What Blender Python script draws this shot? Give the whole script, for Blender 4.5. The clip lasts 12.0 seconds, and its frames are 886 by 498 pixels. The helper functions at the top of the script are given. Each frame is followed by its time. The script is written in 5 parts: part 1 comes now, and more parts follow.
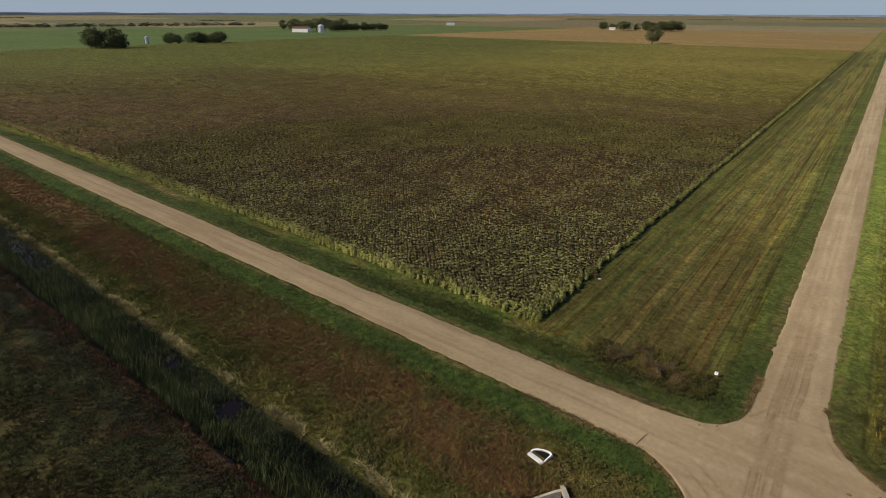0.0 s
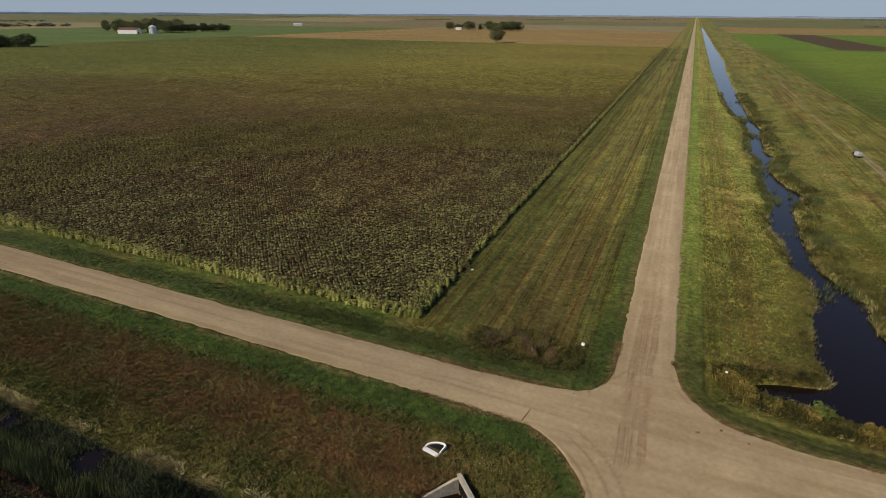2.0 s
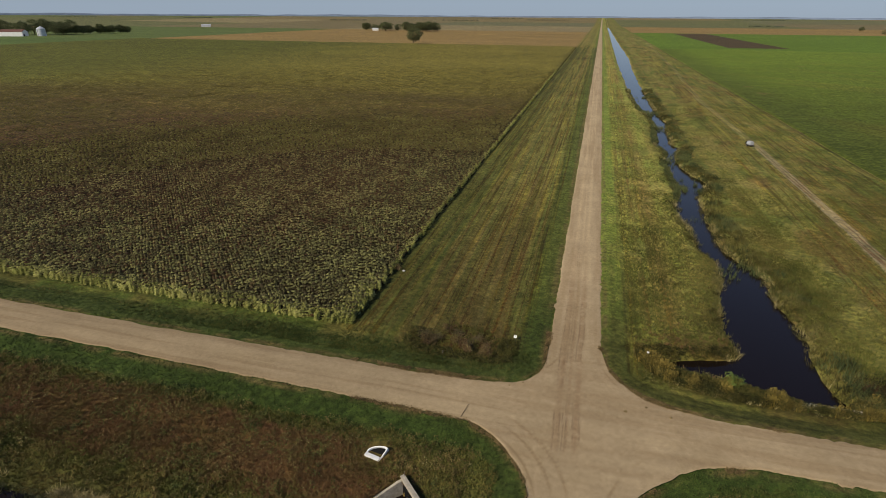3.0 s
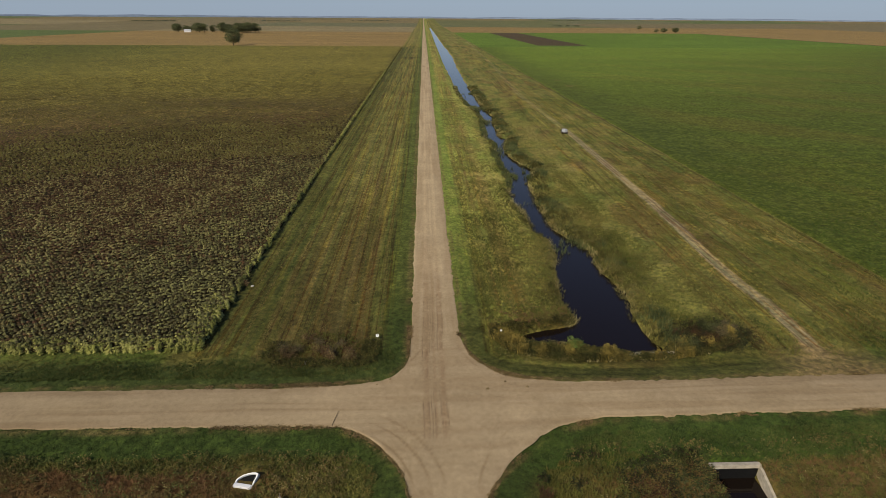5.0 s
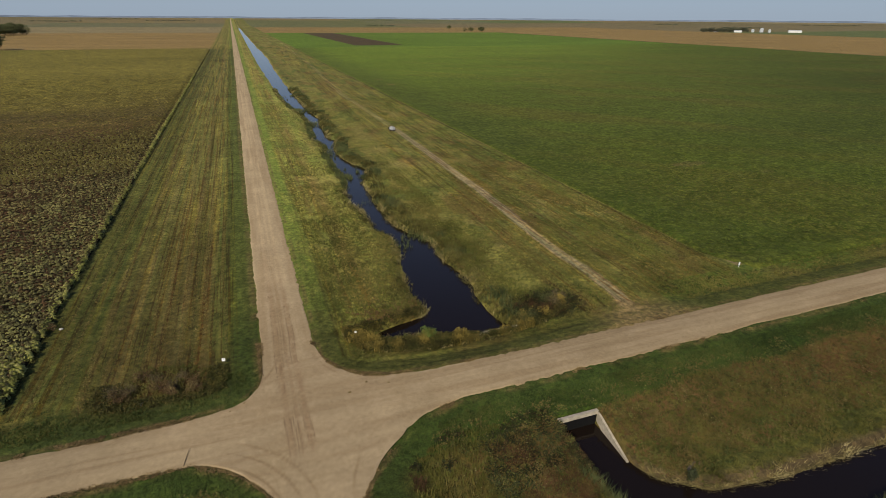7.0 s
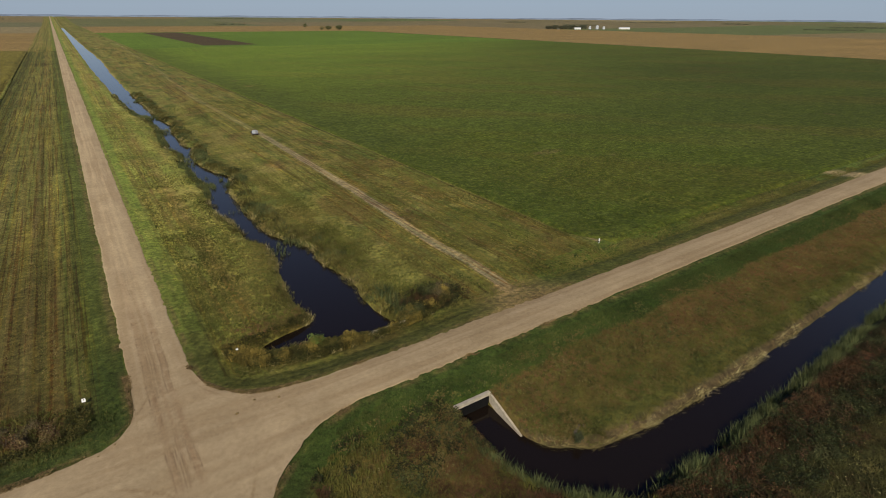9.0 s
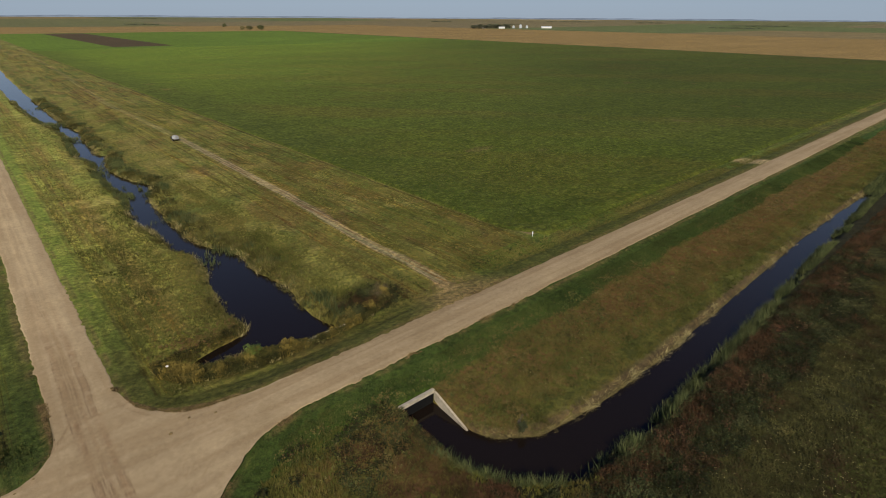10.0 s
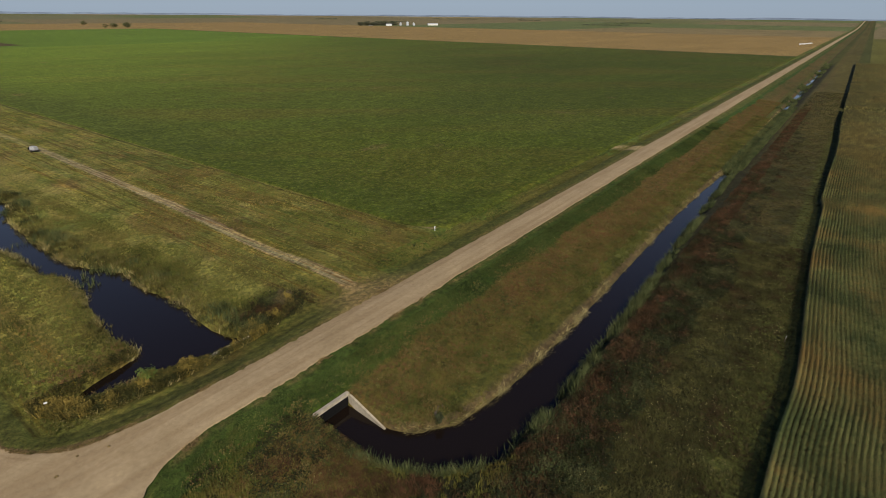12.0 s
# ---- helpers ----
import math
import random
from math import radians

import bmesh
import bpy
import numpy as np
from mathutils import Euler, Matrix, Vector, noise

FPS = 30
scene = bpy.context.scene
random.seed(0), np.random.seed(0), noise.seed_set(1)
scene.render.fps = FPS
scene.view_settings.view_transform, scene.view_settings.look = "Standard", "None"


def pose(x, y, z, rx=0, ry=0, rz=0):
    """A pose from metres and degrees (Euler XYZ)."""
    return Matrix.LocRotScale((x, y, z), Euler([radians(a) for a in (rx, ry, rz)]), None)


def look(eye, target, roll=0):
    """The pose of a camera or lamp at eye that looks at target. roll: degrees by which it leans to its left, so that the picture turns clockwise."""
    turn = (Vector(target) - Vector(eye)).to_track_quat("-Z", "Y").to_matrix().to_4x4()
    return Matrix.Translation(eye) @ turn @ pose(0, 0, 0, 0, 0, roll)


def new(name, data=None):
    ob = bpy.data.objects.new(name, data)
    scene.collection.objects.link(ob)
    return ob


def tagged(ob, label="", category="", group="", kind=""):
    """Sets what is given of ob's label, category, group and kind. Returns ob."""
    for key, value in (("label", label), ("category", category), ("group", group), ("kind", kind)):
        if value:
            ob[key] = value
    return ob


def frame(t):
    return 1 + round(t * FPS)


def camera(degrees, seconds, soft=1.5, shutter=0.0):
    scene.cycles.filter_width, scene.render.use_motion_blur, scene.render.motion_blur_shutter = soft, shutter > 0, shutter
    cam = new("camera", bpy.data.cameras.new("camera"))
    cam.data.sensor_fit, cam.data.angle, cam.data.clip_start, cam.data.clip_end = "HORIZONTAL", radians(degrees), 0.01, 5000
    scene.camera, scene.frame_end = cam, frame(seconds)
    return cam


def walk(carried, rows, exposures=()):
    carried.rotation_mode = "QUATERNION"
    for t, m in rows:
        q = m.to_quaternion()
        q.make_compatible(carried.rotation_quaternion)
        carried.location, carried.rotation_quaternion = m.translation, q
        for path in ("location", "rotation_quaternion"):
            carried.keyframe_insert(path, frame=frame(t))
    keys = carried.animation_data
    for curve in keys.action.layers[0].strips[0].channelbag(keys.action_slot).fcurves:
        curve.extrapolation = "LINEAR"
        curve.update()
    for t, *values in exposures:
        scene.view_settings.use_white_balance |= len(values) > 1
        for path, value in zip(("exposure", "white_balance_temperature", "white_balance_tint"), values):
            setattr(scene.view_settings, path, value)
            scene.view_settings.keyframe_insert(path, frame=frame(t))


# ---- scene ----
EXPO, SKY, SUNE = 0.0, 0.075, 3.9
cam = camera(78.94, 12.0, soft=0.5)
PATH = [  # seconds, eye, yaw, pitch down, roll
    (0.0, -1.77, -50.41, 41.95, 38.03, 23.70, 0.16),
    (0.5, -1.88, -50.46, 41.94, 34.01, 23.69, 0.24),
    (1.0, -1.95, -50.50, 41.98, 30.32, 23.70, 0.32),
    (1.5, -1.99, -50.54, 42.07, 27.05, 23.66, 0.33),
    (2.0, -2.01, -50.63, 42.17, 23.25, 23.63, 0.32),
    (2.5, -2.04, -50.74, 42.26, 19.10, 23.58, 0.31),
    (4.5, -2.04, -51.09, 42.48, 2.72, 23.44, 0.40),
    (5.0, -2.04, -51.25, 42.49, -2.07, 23.41, 0.37),
    (5.5, -2.05, -51.36, 42.49, -7.05, 23.37, 0.33),
    (6.0, -2.08, -51.40, 42.49, -11.69, 23.36, 0.34),
    (6.5, -2.16, -51.42, 42.51, -16.00, 23.34, 0.38),
    (7.0, -2.28, -51.41, 42.50, -20.16, 23.31, 0.42),
    (9.0, -2.54, -51.36, 42.44, -34.07, 23.38, 0.42),
    (9.5, -2.53, -51.36, 42.41, -37.72, 23.38, 0.39),
    (10.0, -2.49, -51.40, 42.36, -41.31, 23.38, 0.36),
    (10.5, -2.47, -51.44, 42.34, -45.14, 23.43, 0.31),
    (11.0, -2.49, -51.48, 42.34, -48.39, 23.50, 0.32),
    (11.5, -2.56, -51.50, 42.35, -50.73, 23.54, 0.37),
    (12.0, -2.65, -51.50, 42.37, -52.43, 23.56, 0.48),
]


def aim(x, y, z, yaw, pitch, roll):
    a, b = radians(yaw), radians(pitch)
    way = Vector((-math.sin(a) * math.cos(b), math.cos(a) * math.cos(b), -math.sin(b)))
    eye = Vector((x, y, z))
    return look(eye, eye + way * 10, roll)


walk(cam, [(t, aim(*p)) for t, *p in PATH], exposures=[(0.0, EXPO), (12.0, EXPO)])

# ---- light: hazy afternoon, sun in the south-west ----
SUN_AZ, SUN_EL = 217.0, 36.0
world = bpy.data.worlds.new("world")
scene.world = world
world.use_nodes = True
wn = world.node_tree.nodes
sky = wn.new("ShaderNodeTexSky")
sky.sky_type = "NISHITA"
sky.sun_disc = False
sky.sun_elevation = radians(SUN_EL)
sky.sun_rotation = radians(SUN_AZ)
sky.altitude = 300
sky.air_density, sky.dust_density, sky.ozone_density = 1.0, 0.3, 4.0
wn["Background"].inputs["Strength"].default_value = SKY
# even haze low in the sky, a deeper blue above it
clear, cool = wn.new("ShaderNodeMix"), wn.new("ShaderNodeMix")
clear.data_type, clear.blend_type, cool.data_type = "RGBA", "MULTIPLY", "RGBA"
clear.inputs[0].default_value = 1.0
clear.inputs[7].default_value = (0.74, 0.84, 1.10, 1)
cool.inputs[7].default_value = (4.1, 5.05, 6.3, 1)
where, upward, low = wn.new("ShaderNodeTexCoord"), wn.new("ShaderNodeSeparateXYZ"), wn.new("ShaderNodeMapRange")
for k, v in zip(("From Min", "From Max", "To Min", "To Max"), (0.0, 0.55, 0.88, 0.0)):
    low.inputs[k].default_value = v
world.node_tree.links.new(where.outputs["Generated"], upward.inputs[0])
world.node_tree.links.new(upward.outputs["Z"], low.inputs["Value"])
world.node_tree.links.new(low.outputs["Result"], cool.inputs[0])
world.node_tree.links.new(sky.outputs["Color"], clear.inputs[6])
world.node_tree.links.new(clear.outputs[2], cool.inputs[6])
world.node_tree.links.new(cool.outputs[2], wn["Background"].inputs["Color"])
sun = new("sun", bpy.data.lights.new("sun", "SUN"))
sun.data.energy, sun.data.angle, sun.data.color = SUNE, radians(0.6), (1.0, 0.90, 0.72)
a, e = radians(SUN_AZ), radians(SUN_EL)
toward = Vector((math.sin(a) * math.cos(e), math.cos(a) * math.cos(e), math.sin(e)))
sun.matrix_world = look(toward * 300, (0, 0, 0))


# ---- plan ----
WATER, LOW_WATER = -2.0, -2.85


def lattice(x, y, size, seed):
    """Smooth value noise, 0 to 1, over the plan."""
    u, v = x / size, y / size
    i, j = np.floor(u), np.floor(v)
    fu, fv = u - i, v - j
    fu, fv = fu * fu * (3 - 2 * fu), fv * fv * (3 - 2 * fv)

    def h(a, b):
        s = np.sin(a * 127.1 + b * 311.7 + seed * 74.7) * 43758.5453
        return s - np.floor(s)
    top = h(i, j) * (1 - fu) + h(i + 1, j) * fu
    bot = h(i, j + 1) * (1 - fu) + h(i + 1, j + 1) * fu
    return top * (1 - fv) + bot * fv


def fractal(x, y, size, seed):
    return (lattice(x, y, size, seed) * 0.55 + lattice(x, y, size * 0.45, seed + 1) * 0.3 + lattice(x, y, size * 0.2, seed + 2) * 0.15)


def ramp(v, pairs):
    a = np.array(pairs, float)
    return np.interp(v, a[:, 0], a[:, 1])


def step(v, a, b):
    t = np.clip((v - a) / (b - a), 0, 1)
    return t * t * (3 - 2 * t)


def axis_y(x):
    """Centre line of the east-west road."""
    return 0.3 + np.where(x > 0, 0.022 * x, -0.006 * x)


ROAD_W, ROAD_E, ROAD_HALF = -4.2, 2.8, 3.3
NORTH_EDGE = [(-40, 3.3), (-20, 3.5), (-12, 3.9), (-8, 4.6), (-6.2, 5.8), (-4.9, 7.6), (-4.25, 10), (-4.2, 14.7), (2.8, 14.7), (3.8, 10.4), (5, 8.4), (6.4, 6.7), (8.2, 5.4), (10.5, 4.5), (16.8, 3.5), (30, 3.3)]
SOUTH_EDGE = [(-40, -3.3), (-20, -3.4), (-11.8, -3.6), (-9, -5.0), (-7.4, -6.4), (-5.6, -8.6), (-4.4, -10.7), (-3.7, -13.6), (4.0, -13.6), (5.1, -11.7), (6.4, -9.8), (8.0, -8.2), (10.6, -5.9), (13.4, -4.2), (18.5, -3.2), (30, -3.3)]
POND_W = [(10.6, 46), (11.1, 31), (11.5, 27.9), (12.9, 22.9), (14.6, 18.6), (15.5, 14.8), (17.0, 11.4), (18, 12.4), (19.4, 15.9), (20.2, 19.8), (21.3, 21.6), (24, 22.2), (33, 22.0), (46, 23.8), (52, 24.3), (58.6, 23.7), (62, 22.4), (70, 22.3), (80, 21.3), (89, 21.4), (100, 22.8), (132, 22.9), (155, 24.4), (164, 21.8), (198, 25.2), (222, 24.6), (251, 21.2), (278, 20), (361, 19), (505, 18.1), (863, 18.4), (1773, 20.7), (2100, 21)]
POND_E = [(11, 34.6), (12.4, 33.2), (16, 31.8), (19, 31.4), (23, 31.9), (30, 32.5), (43, 32), (49.5, 32.3), (53, 31.6), (58.7, 28.4), (64, 26.9), (72, 27.3), (82, 26.9), (95.6, 27.2), (104, 30), (113, 32.2), (120, 29.2), (131, 26.7), (144, 27.3), (159, 30), (165, 28.2), (183, 29), (209, 31), (229, 29.7), (271, 28.7), (377, 28), (472, 28.5), (615, 32), (861, 30.5), (1500, 28.6), (2100, 28)]


TRACK = [(4, 51.6), (9, 52.3), (15, 53.2), (22, 53.6), (31, 52.9), (42, 53.0), (58, 54.2), (77, 55.0), (99, 55.2), (131, 55.7), (167, 56.2), (220, 55.3), (288, 54.8), (490, 64), (1300, 84)]


def road_gap(x, y):
    """Metres outside the gravel (negative on it), roughly."""
    v = y - axis_y(x)
    n = v - ramp(x, NORTH_EDGE)
    s = ramp(x, SOUTH_EDGE) - v
    ew = np.maximum(n, s)
    ns = np.where(y > 0, np.maximum(ROAD_W - x, x - ROAD_E), np.maximum(-3.7 - x, x - 4.0))
    return np.minimum(ew, ns)


def pond_gap(x, y):
    """Metres outside the northern ditch's water (negative in it): west side, east side."""
    wob = (fractal(x, y, 5.0, 27) - 0.5) * 2.6 * step(y, 20, 27)
    return ramp(y, POND_W) - x + wob, x - ramp(y, POND_E) + wob


SHORE_N = [(27.3, -40), (27.9, -14), (32.6, -16.2), (34.5, -20.0), (39, -23.2), (48, -24.5), (64, -25.1), (90, -24.6), (132, -23.7), (187, -25.0), (340, -23.6), (480, -22.3), (560, -23.0), (640, -20.6), (705, -22), (5000, -22)]
SHORE_S = [(26, -14.5), (27, -17.5), (28, -20.5), (30, -25.3), (33, -28.4), (36, -30.4), (50, -31.3), (73, -30.9), (110, -29.5), (172, -27.5), (340, -26.6), (480, -24.6), (560, -24.6), (640, -22.2), (705, -21.8), (5000, -21.5)]


def height(x, y):
    x, y = np.asarray(x, float), np.asarray(y, float)
    v = y - axis_y(x)
    gap = np.maximum(road_gap(x, y), 0)
    # south of the east-west road: a deep ditch
    south = ramp(v, [(-5000, -0.5), (-60, -0.5), (-40, -0.5), (-34, -0.55), (-31.6, -0.8), (-30.0, -2.3), (-28.8, -3.0), (-26.5, -3.3), (-24, -3.0), (-21.5, -2.2), (-16, -1.6), (-9, -0.85), (-3.4, -0.05), (0, 0)])
    sn, ss = ramp(x, SHORE_N), ramp(x, SHORE_S)
    base = ramp(v, [(-5000, -0.4), (-60, -0.4), (-40, -0.5), (-35, -0.7), (-31, -1.1), (-23, -2.1), (-17, -1.7), (-9, -0.85), (-3.4, -0.05), (0, 0)])
    out = np.maximum(v - sn, ss - v)
    cut = LOW_WATER + np.where(out > 0, np.where(ss - v > v - sn, 1.05 * np.minimum(out, 1.6) + 0.1 * out, 0.45 * np.minimum(out, 1.3) + 0.30 * out), np.maximum(0.6 * out, -0.9))
    south = np.where(x < 0, south, np.minimum(base, np.where(x < 24, 0, cut)))
    south = south * step(np.maximum(-3.7 - x, x - 4.0), 0.0, 9.0)
    south = south + np.exp(-((x + 20.1) / 1.4) ** 2 - ((y + 7.3) / 1.2) ** 2) * 0.5
    # north-west: shallow mown ditch beside both roads
    nw = np.minimum(ramp(x, [(-5000, -0.3), (-33, -0.3), (-24, -0.55), (-13, -0.8), (-8, -0.45), (-4.2, -0.03), (0, 0)]),
                    ramp(v, [(0, 0), (3.4, -0.03), (7.5, -0.6), (10, -0.55), (14, -0.3), (5000, -0.3)]) + 0.0 * x)
    nw = np.where(gap < 9, nw * step(gap, 0, 9), nw)
    # north-east: wide water, a berm with a track, soybeans
    ne = ramp(x, [(0, 0), (2.8, -0.03), (8, -0.5), (16, -0.9), (22, -1.2), (36, -1.1), (44, -0.45), (52, -0.2), (60, -0.3), (68, -0.55), (78, -0.25), (5000, -0.25)])
    side = ramp(v, [(0, 0), (3.4, -0.03), (8.5, -0.75), (10, -0.7), (14, -0.3), (5000, -0.2)])
    ne = np.where(x > 45, np.minimum(ne, side * step(x, 55, 70) + ne * (1 - step(x, 55, 70))), ne)
    ne = ne * step(gap, 0, 5)
    w, e = pond_gap(x, y)
    g = np.maximum(w, e)
    bank = WATER + np.where(w > e, np.where(w > 0, 0.20 * w + 0.35 * np.minimum(w, 1.2), 0.5 * w), np.where(e > 0, 0.18 * e + 0.5 * np.minimum(e, 1.4), 0.5 * e))
    bank = np.maximum(bank, WATER - 0.9)
    ne = np.where(y > 4, np.minimum(ne, bank), ne)
    z = np.where(v < 0, south, np.where(x < 0, nw, ne))
    # channels in front of the two southern culverts
    ch = np.maximum(np.abs(x - 30.65) - 2.75, np.maximum(v + 9.3, -18 - v))
    z = np.where(ch < 0, np.minimum(z, -3.4), z)
    dx, dy = x + 15.3, y + 14.1
    along, across = (dx + dy) * -0.7071, (dx - dy) * 0.7071
    ch = np.maximum(np.abs(across) - np.where(along < 4.6, 2.15, 1.3), np.maximum(-0.3 - along, along - 13))
    z = np.where(ch < 0, np.minimum(z, -3.3), z)
    # small bumps and a far rise to the skyline
    rough = step(road_gap(x, y), 0.2, 3.0) * (z > np.where(v < 0, LOW_WATER, WATER) - 0.3)
    z = z + rough * ((fractal(x, y, 7.0, 3) - 0.5) * 0.22 + (lattice(x, y, 1.3, 9) - 0.5) * 0.10)
    z = z - 0.06 * (road_gap(x, y) < 0)
    far = np.hypot(x, y)
    return z + 27.0 * step(far, 2600, 5200)


def raised(name, verts, faces, mat, smooth=False):
    """One mesh from arrays: verts n x 3, faces m x 3 or m x 4."""
    me = bpy.data.meshes.new(name)
    verts, faces = np.asarray(verts, np.float32), np.asarray(faces, np.int32)
    k = faces.shape[1]
    me.vertices.add(len(verts))
    me.vertices.foreach_set("co", verts.ravel())
    me.loops.add(faces.size)
    me.loops.foreach_set("vertex_index", faces.ravel())
    me.polygons.add(len(faces))
    me.polygons.foreach_set("loop_start", np.arange(0, faces.size, k, dtype=np.int32))
    me.polygons.foreach_set("use_smooth", np.full(len(faces), smooth))
    me.materials.append(mat)
    me.update(calc_edges=True)
    return me


def tint(me, name, values):
    """A colour for every vertex: the base colour of what grows or lies there, with any painted light or shade."""
    att = me.color_attributes.new(name, "FLOAT_COLOR", "POINT")
    data = np.ones((len(values), 4), np.float32)
    values = np.asarray(values)
    data[:, :values.shape[1]] = values
    att.data.foreach_set("color", data.ravel())


def quads(nx, ny):
    i = (np.arange(ny - 1)[:, None] * nx + np.arange(nx - 1)[None, :]).ravel()
    return np.stack([i, i + 1, i + 1 + nx, i + nx], 1)


def part(name, bm, mat, parent=None, label=""):
    me = bpy.data.meshes.new(name)
    bmesh.ops.recalc_face_normals(bm, faces=bm.faces)
    bm.to_mesh(me)
    bm.free()
    me.materials.append(mat)
    ob = new(name, me)
    if parent:
        ob.parent = parent
    return tagged(ob, label)


# ---- materials ----
def material(name, rough=0.9):
    m = bpy.data.materials.new(name)
    m.use_nodes = True
    m.node_tree.nodes["Principled BSDF"].inputs["Roughness"].default_value = rough
    m.node_tree.nodes["Principled BSDF"].inputs["Specular IOR Level"].default_value = 0.12
    return m


class Nodes:
    """Short names for node building."""
    def __init__(self, m):
        self.t, self.b = m.node_tree, m.node_tree.nodes["Principled BSDF"]
        geo = self.t.nodes.new("ShaderNodeNewGeometry")
        self.pos, self.island = geo.outputs["Position"], geo.outputs["Random Per Island"]

    def add(self, kind):
        return self.t.nodes.new(kind)

    def link(self, a, b):
        self.t.links.new(a, b)

    def noise(self, size, detail=3.0, stretch=(1, 1, 1), rough=0.6):
        mp = self.add("ShaderNodeMapping")
        mp.inputs["Scale"].default_value = stretch
        self.link(self.pos, mp.inputs["Vector"])
        n = self.add("ShaderNodeTexNoise")
        n.inputs["Scale"].default_value = 1.0 / size
        n.inputs["Detail"].default_value = detail
        n.inputs["Roughness"].default_value = rough
        self.link(mp.outputs["Vector"], n.inputs["Vector"])
        return n.outputs["Fac"]

    def span(self, v, a, b, lo, hi):
        r = self.add("ShaderNodeMapRange")
        for k, x in zip(("From Min", "From Max", "To Min", "To Max"), (a, b, lo, hi)):
            r.inputs[k].default_value = x
        self.link(v, r.inputs["Value"])
        return r.outputs["Result"]

    def math(self, op, a, b):
        n = self.add("ShaderNodeMath")
        n.operation = op
        for k, v in enumerate((a, b)):
            if isinstance(v, (int, float)):
                n.inputs[k].default_value = v
            else:
                self.link(v, n.inputs[k])
        return n.outputs[0]

    def mix(self, fac, a, b, how="MIX"):
        n = self.add("ShaderNodeMix")
        n.data_type, n.blend_type = "RGBA", how
        n.clamp_factor = True
        for k, v in ((0, fac), (6, a), (7, b)):
            if isinstance(v, (int, float)):
                n.inputs[k].default_value = v
            elif isinstance(v, tuple):
                n.inputs[k].default_value = (*v, 1)
            else:
                self.link(v, n.inputs[k])
        return n.outputs[2]

    def grey(self, v):
        n = self.add("ShaderNodeCombineColor")
        for k in range(3):
            self.link(v, n.inputs[k])
        return n.outputs[0]

    def attribute(self, name):
        n = self.add("ShaderNodeAttribute")
        n.attribute_name = name
        return n.outputs["Color"]

    def mask(self, name):
        n = self.add("ShaderNodeAttribute")
        n.attribute_name = name
        return n.outputs["Alpha"]

    def done(self, colour, bump=None, height=0.05, strength=0.6):
        self.link(colour, self.b.inputs["Base Color"])
        if bump is not None:
            n = self.add("ShaderNodeBump")
            n.inputs["Distance"].default_value, n.inputs["Strength"].default_value = height, strength
            self.link(bump, n.inputs["Height"])
            self.link(n.outputs["Normal"], self.b.inputs["Normal"])


def land_material(name, fine=0.16, coarse=0.8, lift=(0.55, 1.48), clump=0.0, swaths=False, tufts=1.0):
    """Growth or soil whose base colour is given over the plan, broken up at three scales."""
    m = material(name, 0.95)
    n = Nodes(m)
    small, mid, big = n.noise(fine, 3, rough=0.75), n.noise(coarse, 3), n.noise(9.0, 4)
    v = n.math("MULTIPLY", n.span(small, 0.3, 0.7, *lift), n.span(mid, 0.3, 0.7, 0.58, 1.42))
    v = n.math("MULTIPLY", v, n.span(n.noise(3.6, 5, rough=0.7), 0.3, 0.7, 0.7, 1.3))
    v = n.math("MULTIPLY", v, n.span(big, 0.3, 0.7, 0.85, 1.15))
    v = n.math("MULTIPLY", v, n.span(n.noise(70.0, 4, (0.35, 1, 1)), 0.3, 0.7, 0.86, 1.14))
    # clump cells darken towards their rims: gap shade put into the colour
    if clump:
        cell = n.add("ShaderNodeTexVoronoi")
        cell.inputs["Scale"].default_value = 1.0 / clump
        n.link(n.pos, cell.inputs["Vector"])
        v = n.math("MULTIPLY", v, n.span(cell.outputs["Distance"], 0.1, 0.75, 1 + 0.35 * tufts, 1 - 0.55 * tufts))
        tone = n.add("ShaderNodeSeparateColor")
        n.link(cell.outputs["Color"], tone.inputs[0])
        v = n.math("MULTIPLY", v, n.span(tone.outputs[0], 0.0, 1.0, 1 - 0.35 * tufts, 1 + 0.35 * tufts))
    col = n.mix(1.0, n.attribute("cover"), n.grey(v), "MULTIPLY")
    dry = n.mix(n.span(mid, 0.5, 0.75, 0.0, 0.35), col, n.mix(1.0, col, (1.5, 1.2, 0.75), "MULTIPLY"))
    if swaths:
        # thin lines that a mower left along the road
        mown = n.mask("cover")
        s1, s2 = n.noise(0.45, 2, (1, 0.012, 1)), n.noise(0.9, 3, (1, 0.016, 1))
        dry = n.mix(n.math("MULTIPLY", mown, n.span(s1, 0.52, 0.60, 0.0, 0.95)), dry, n.mix(1.0, dry, (0.62, 0.50, 0.50), "MULTIPLY"))
        dry = n.mix(n.math("MULTIPLY", mown, n.span(s2, 0.53, 0.62, 0.0, 0.9)), dry, n.mix(1.0, dry, (1.32, 1.2, 0.92), "MULTIPLY"))
        dry = n.mix(n.math("MULTIPLY", mown, n.span(s2, 0.46, 0.34, 0.0, 0.8)), dry, n.mix(1.0, dry, (0.72, 0.86, 0.8), "MULTIPLY"))
    n.done(dry, small, 0.12, 0.8)
    return m


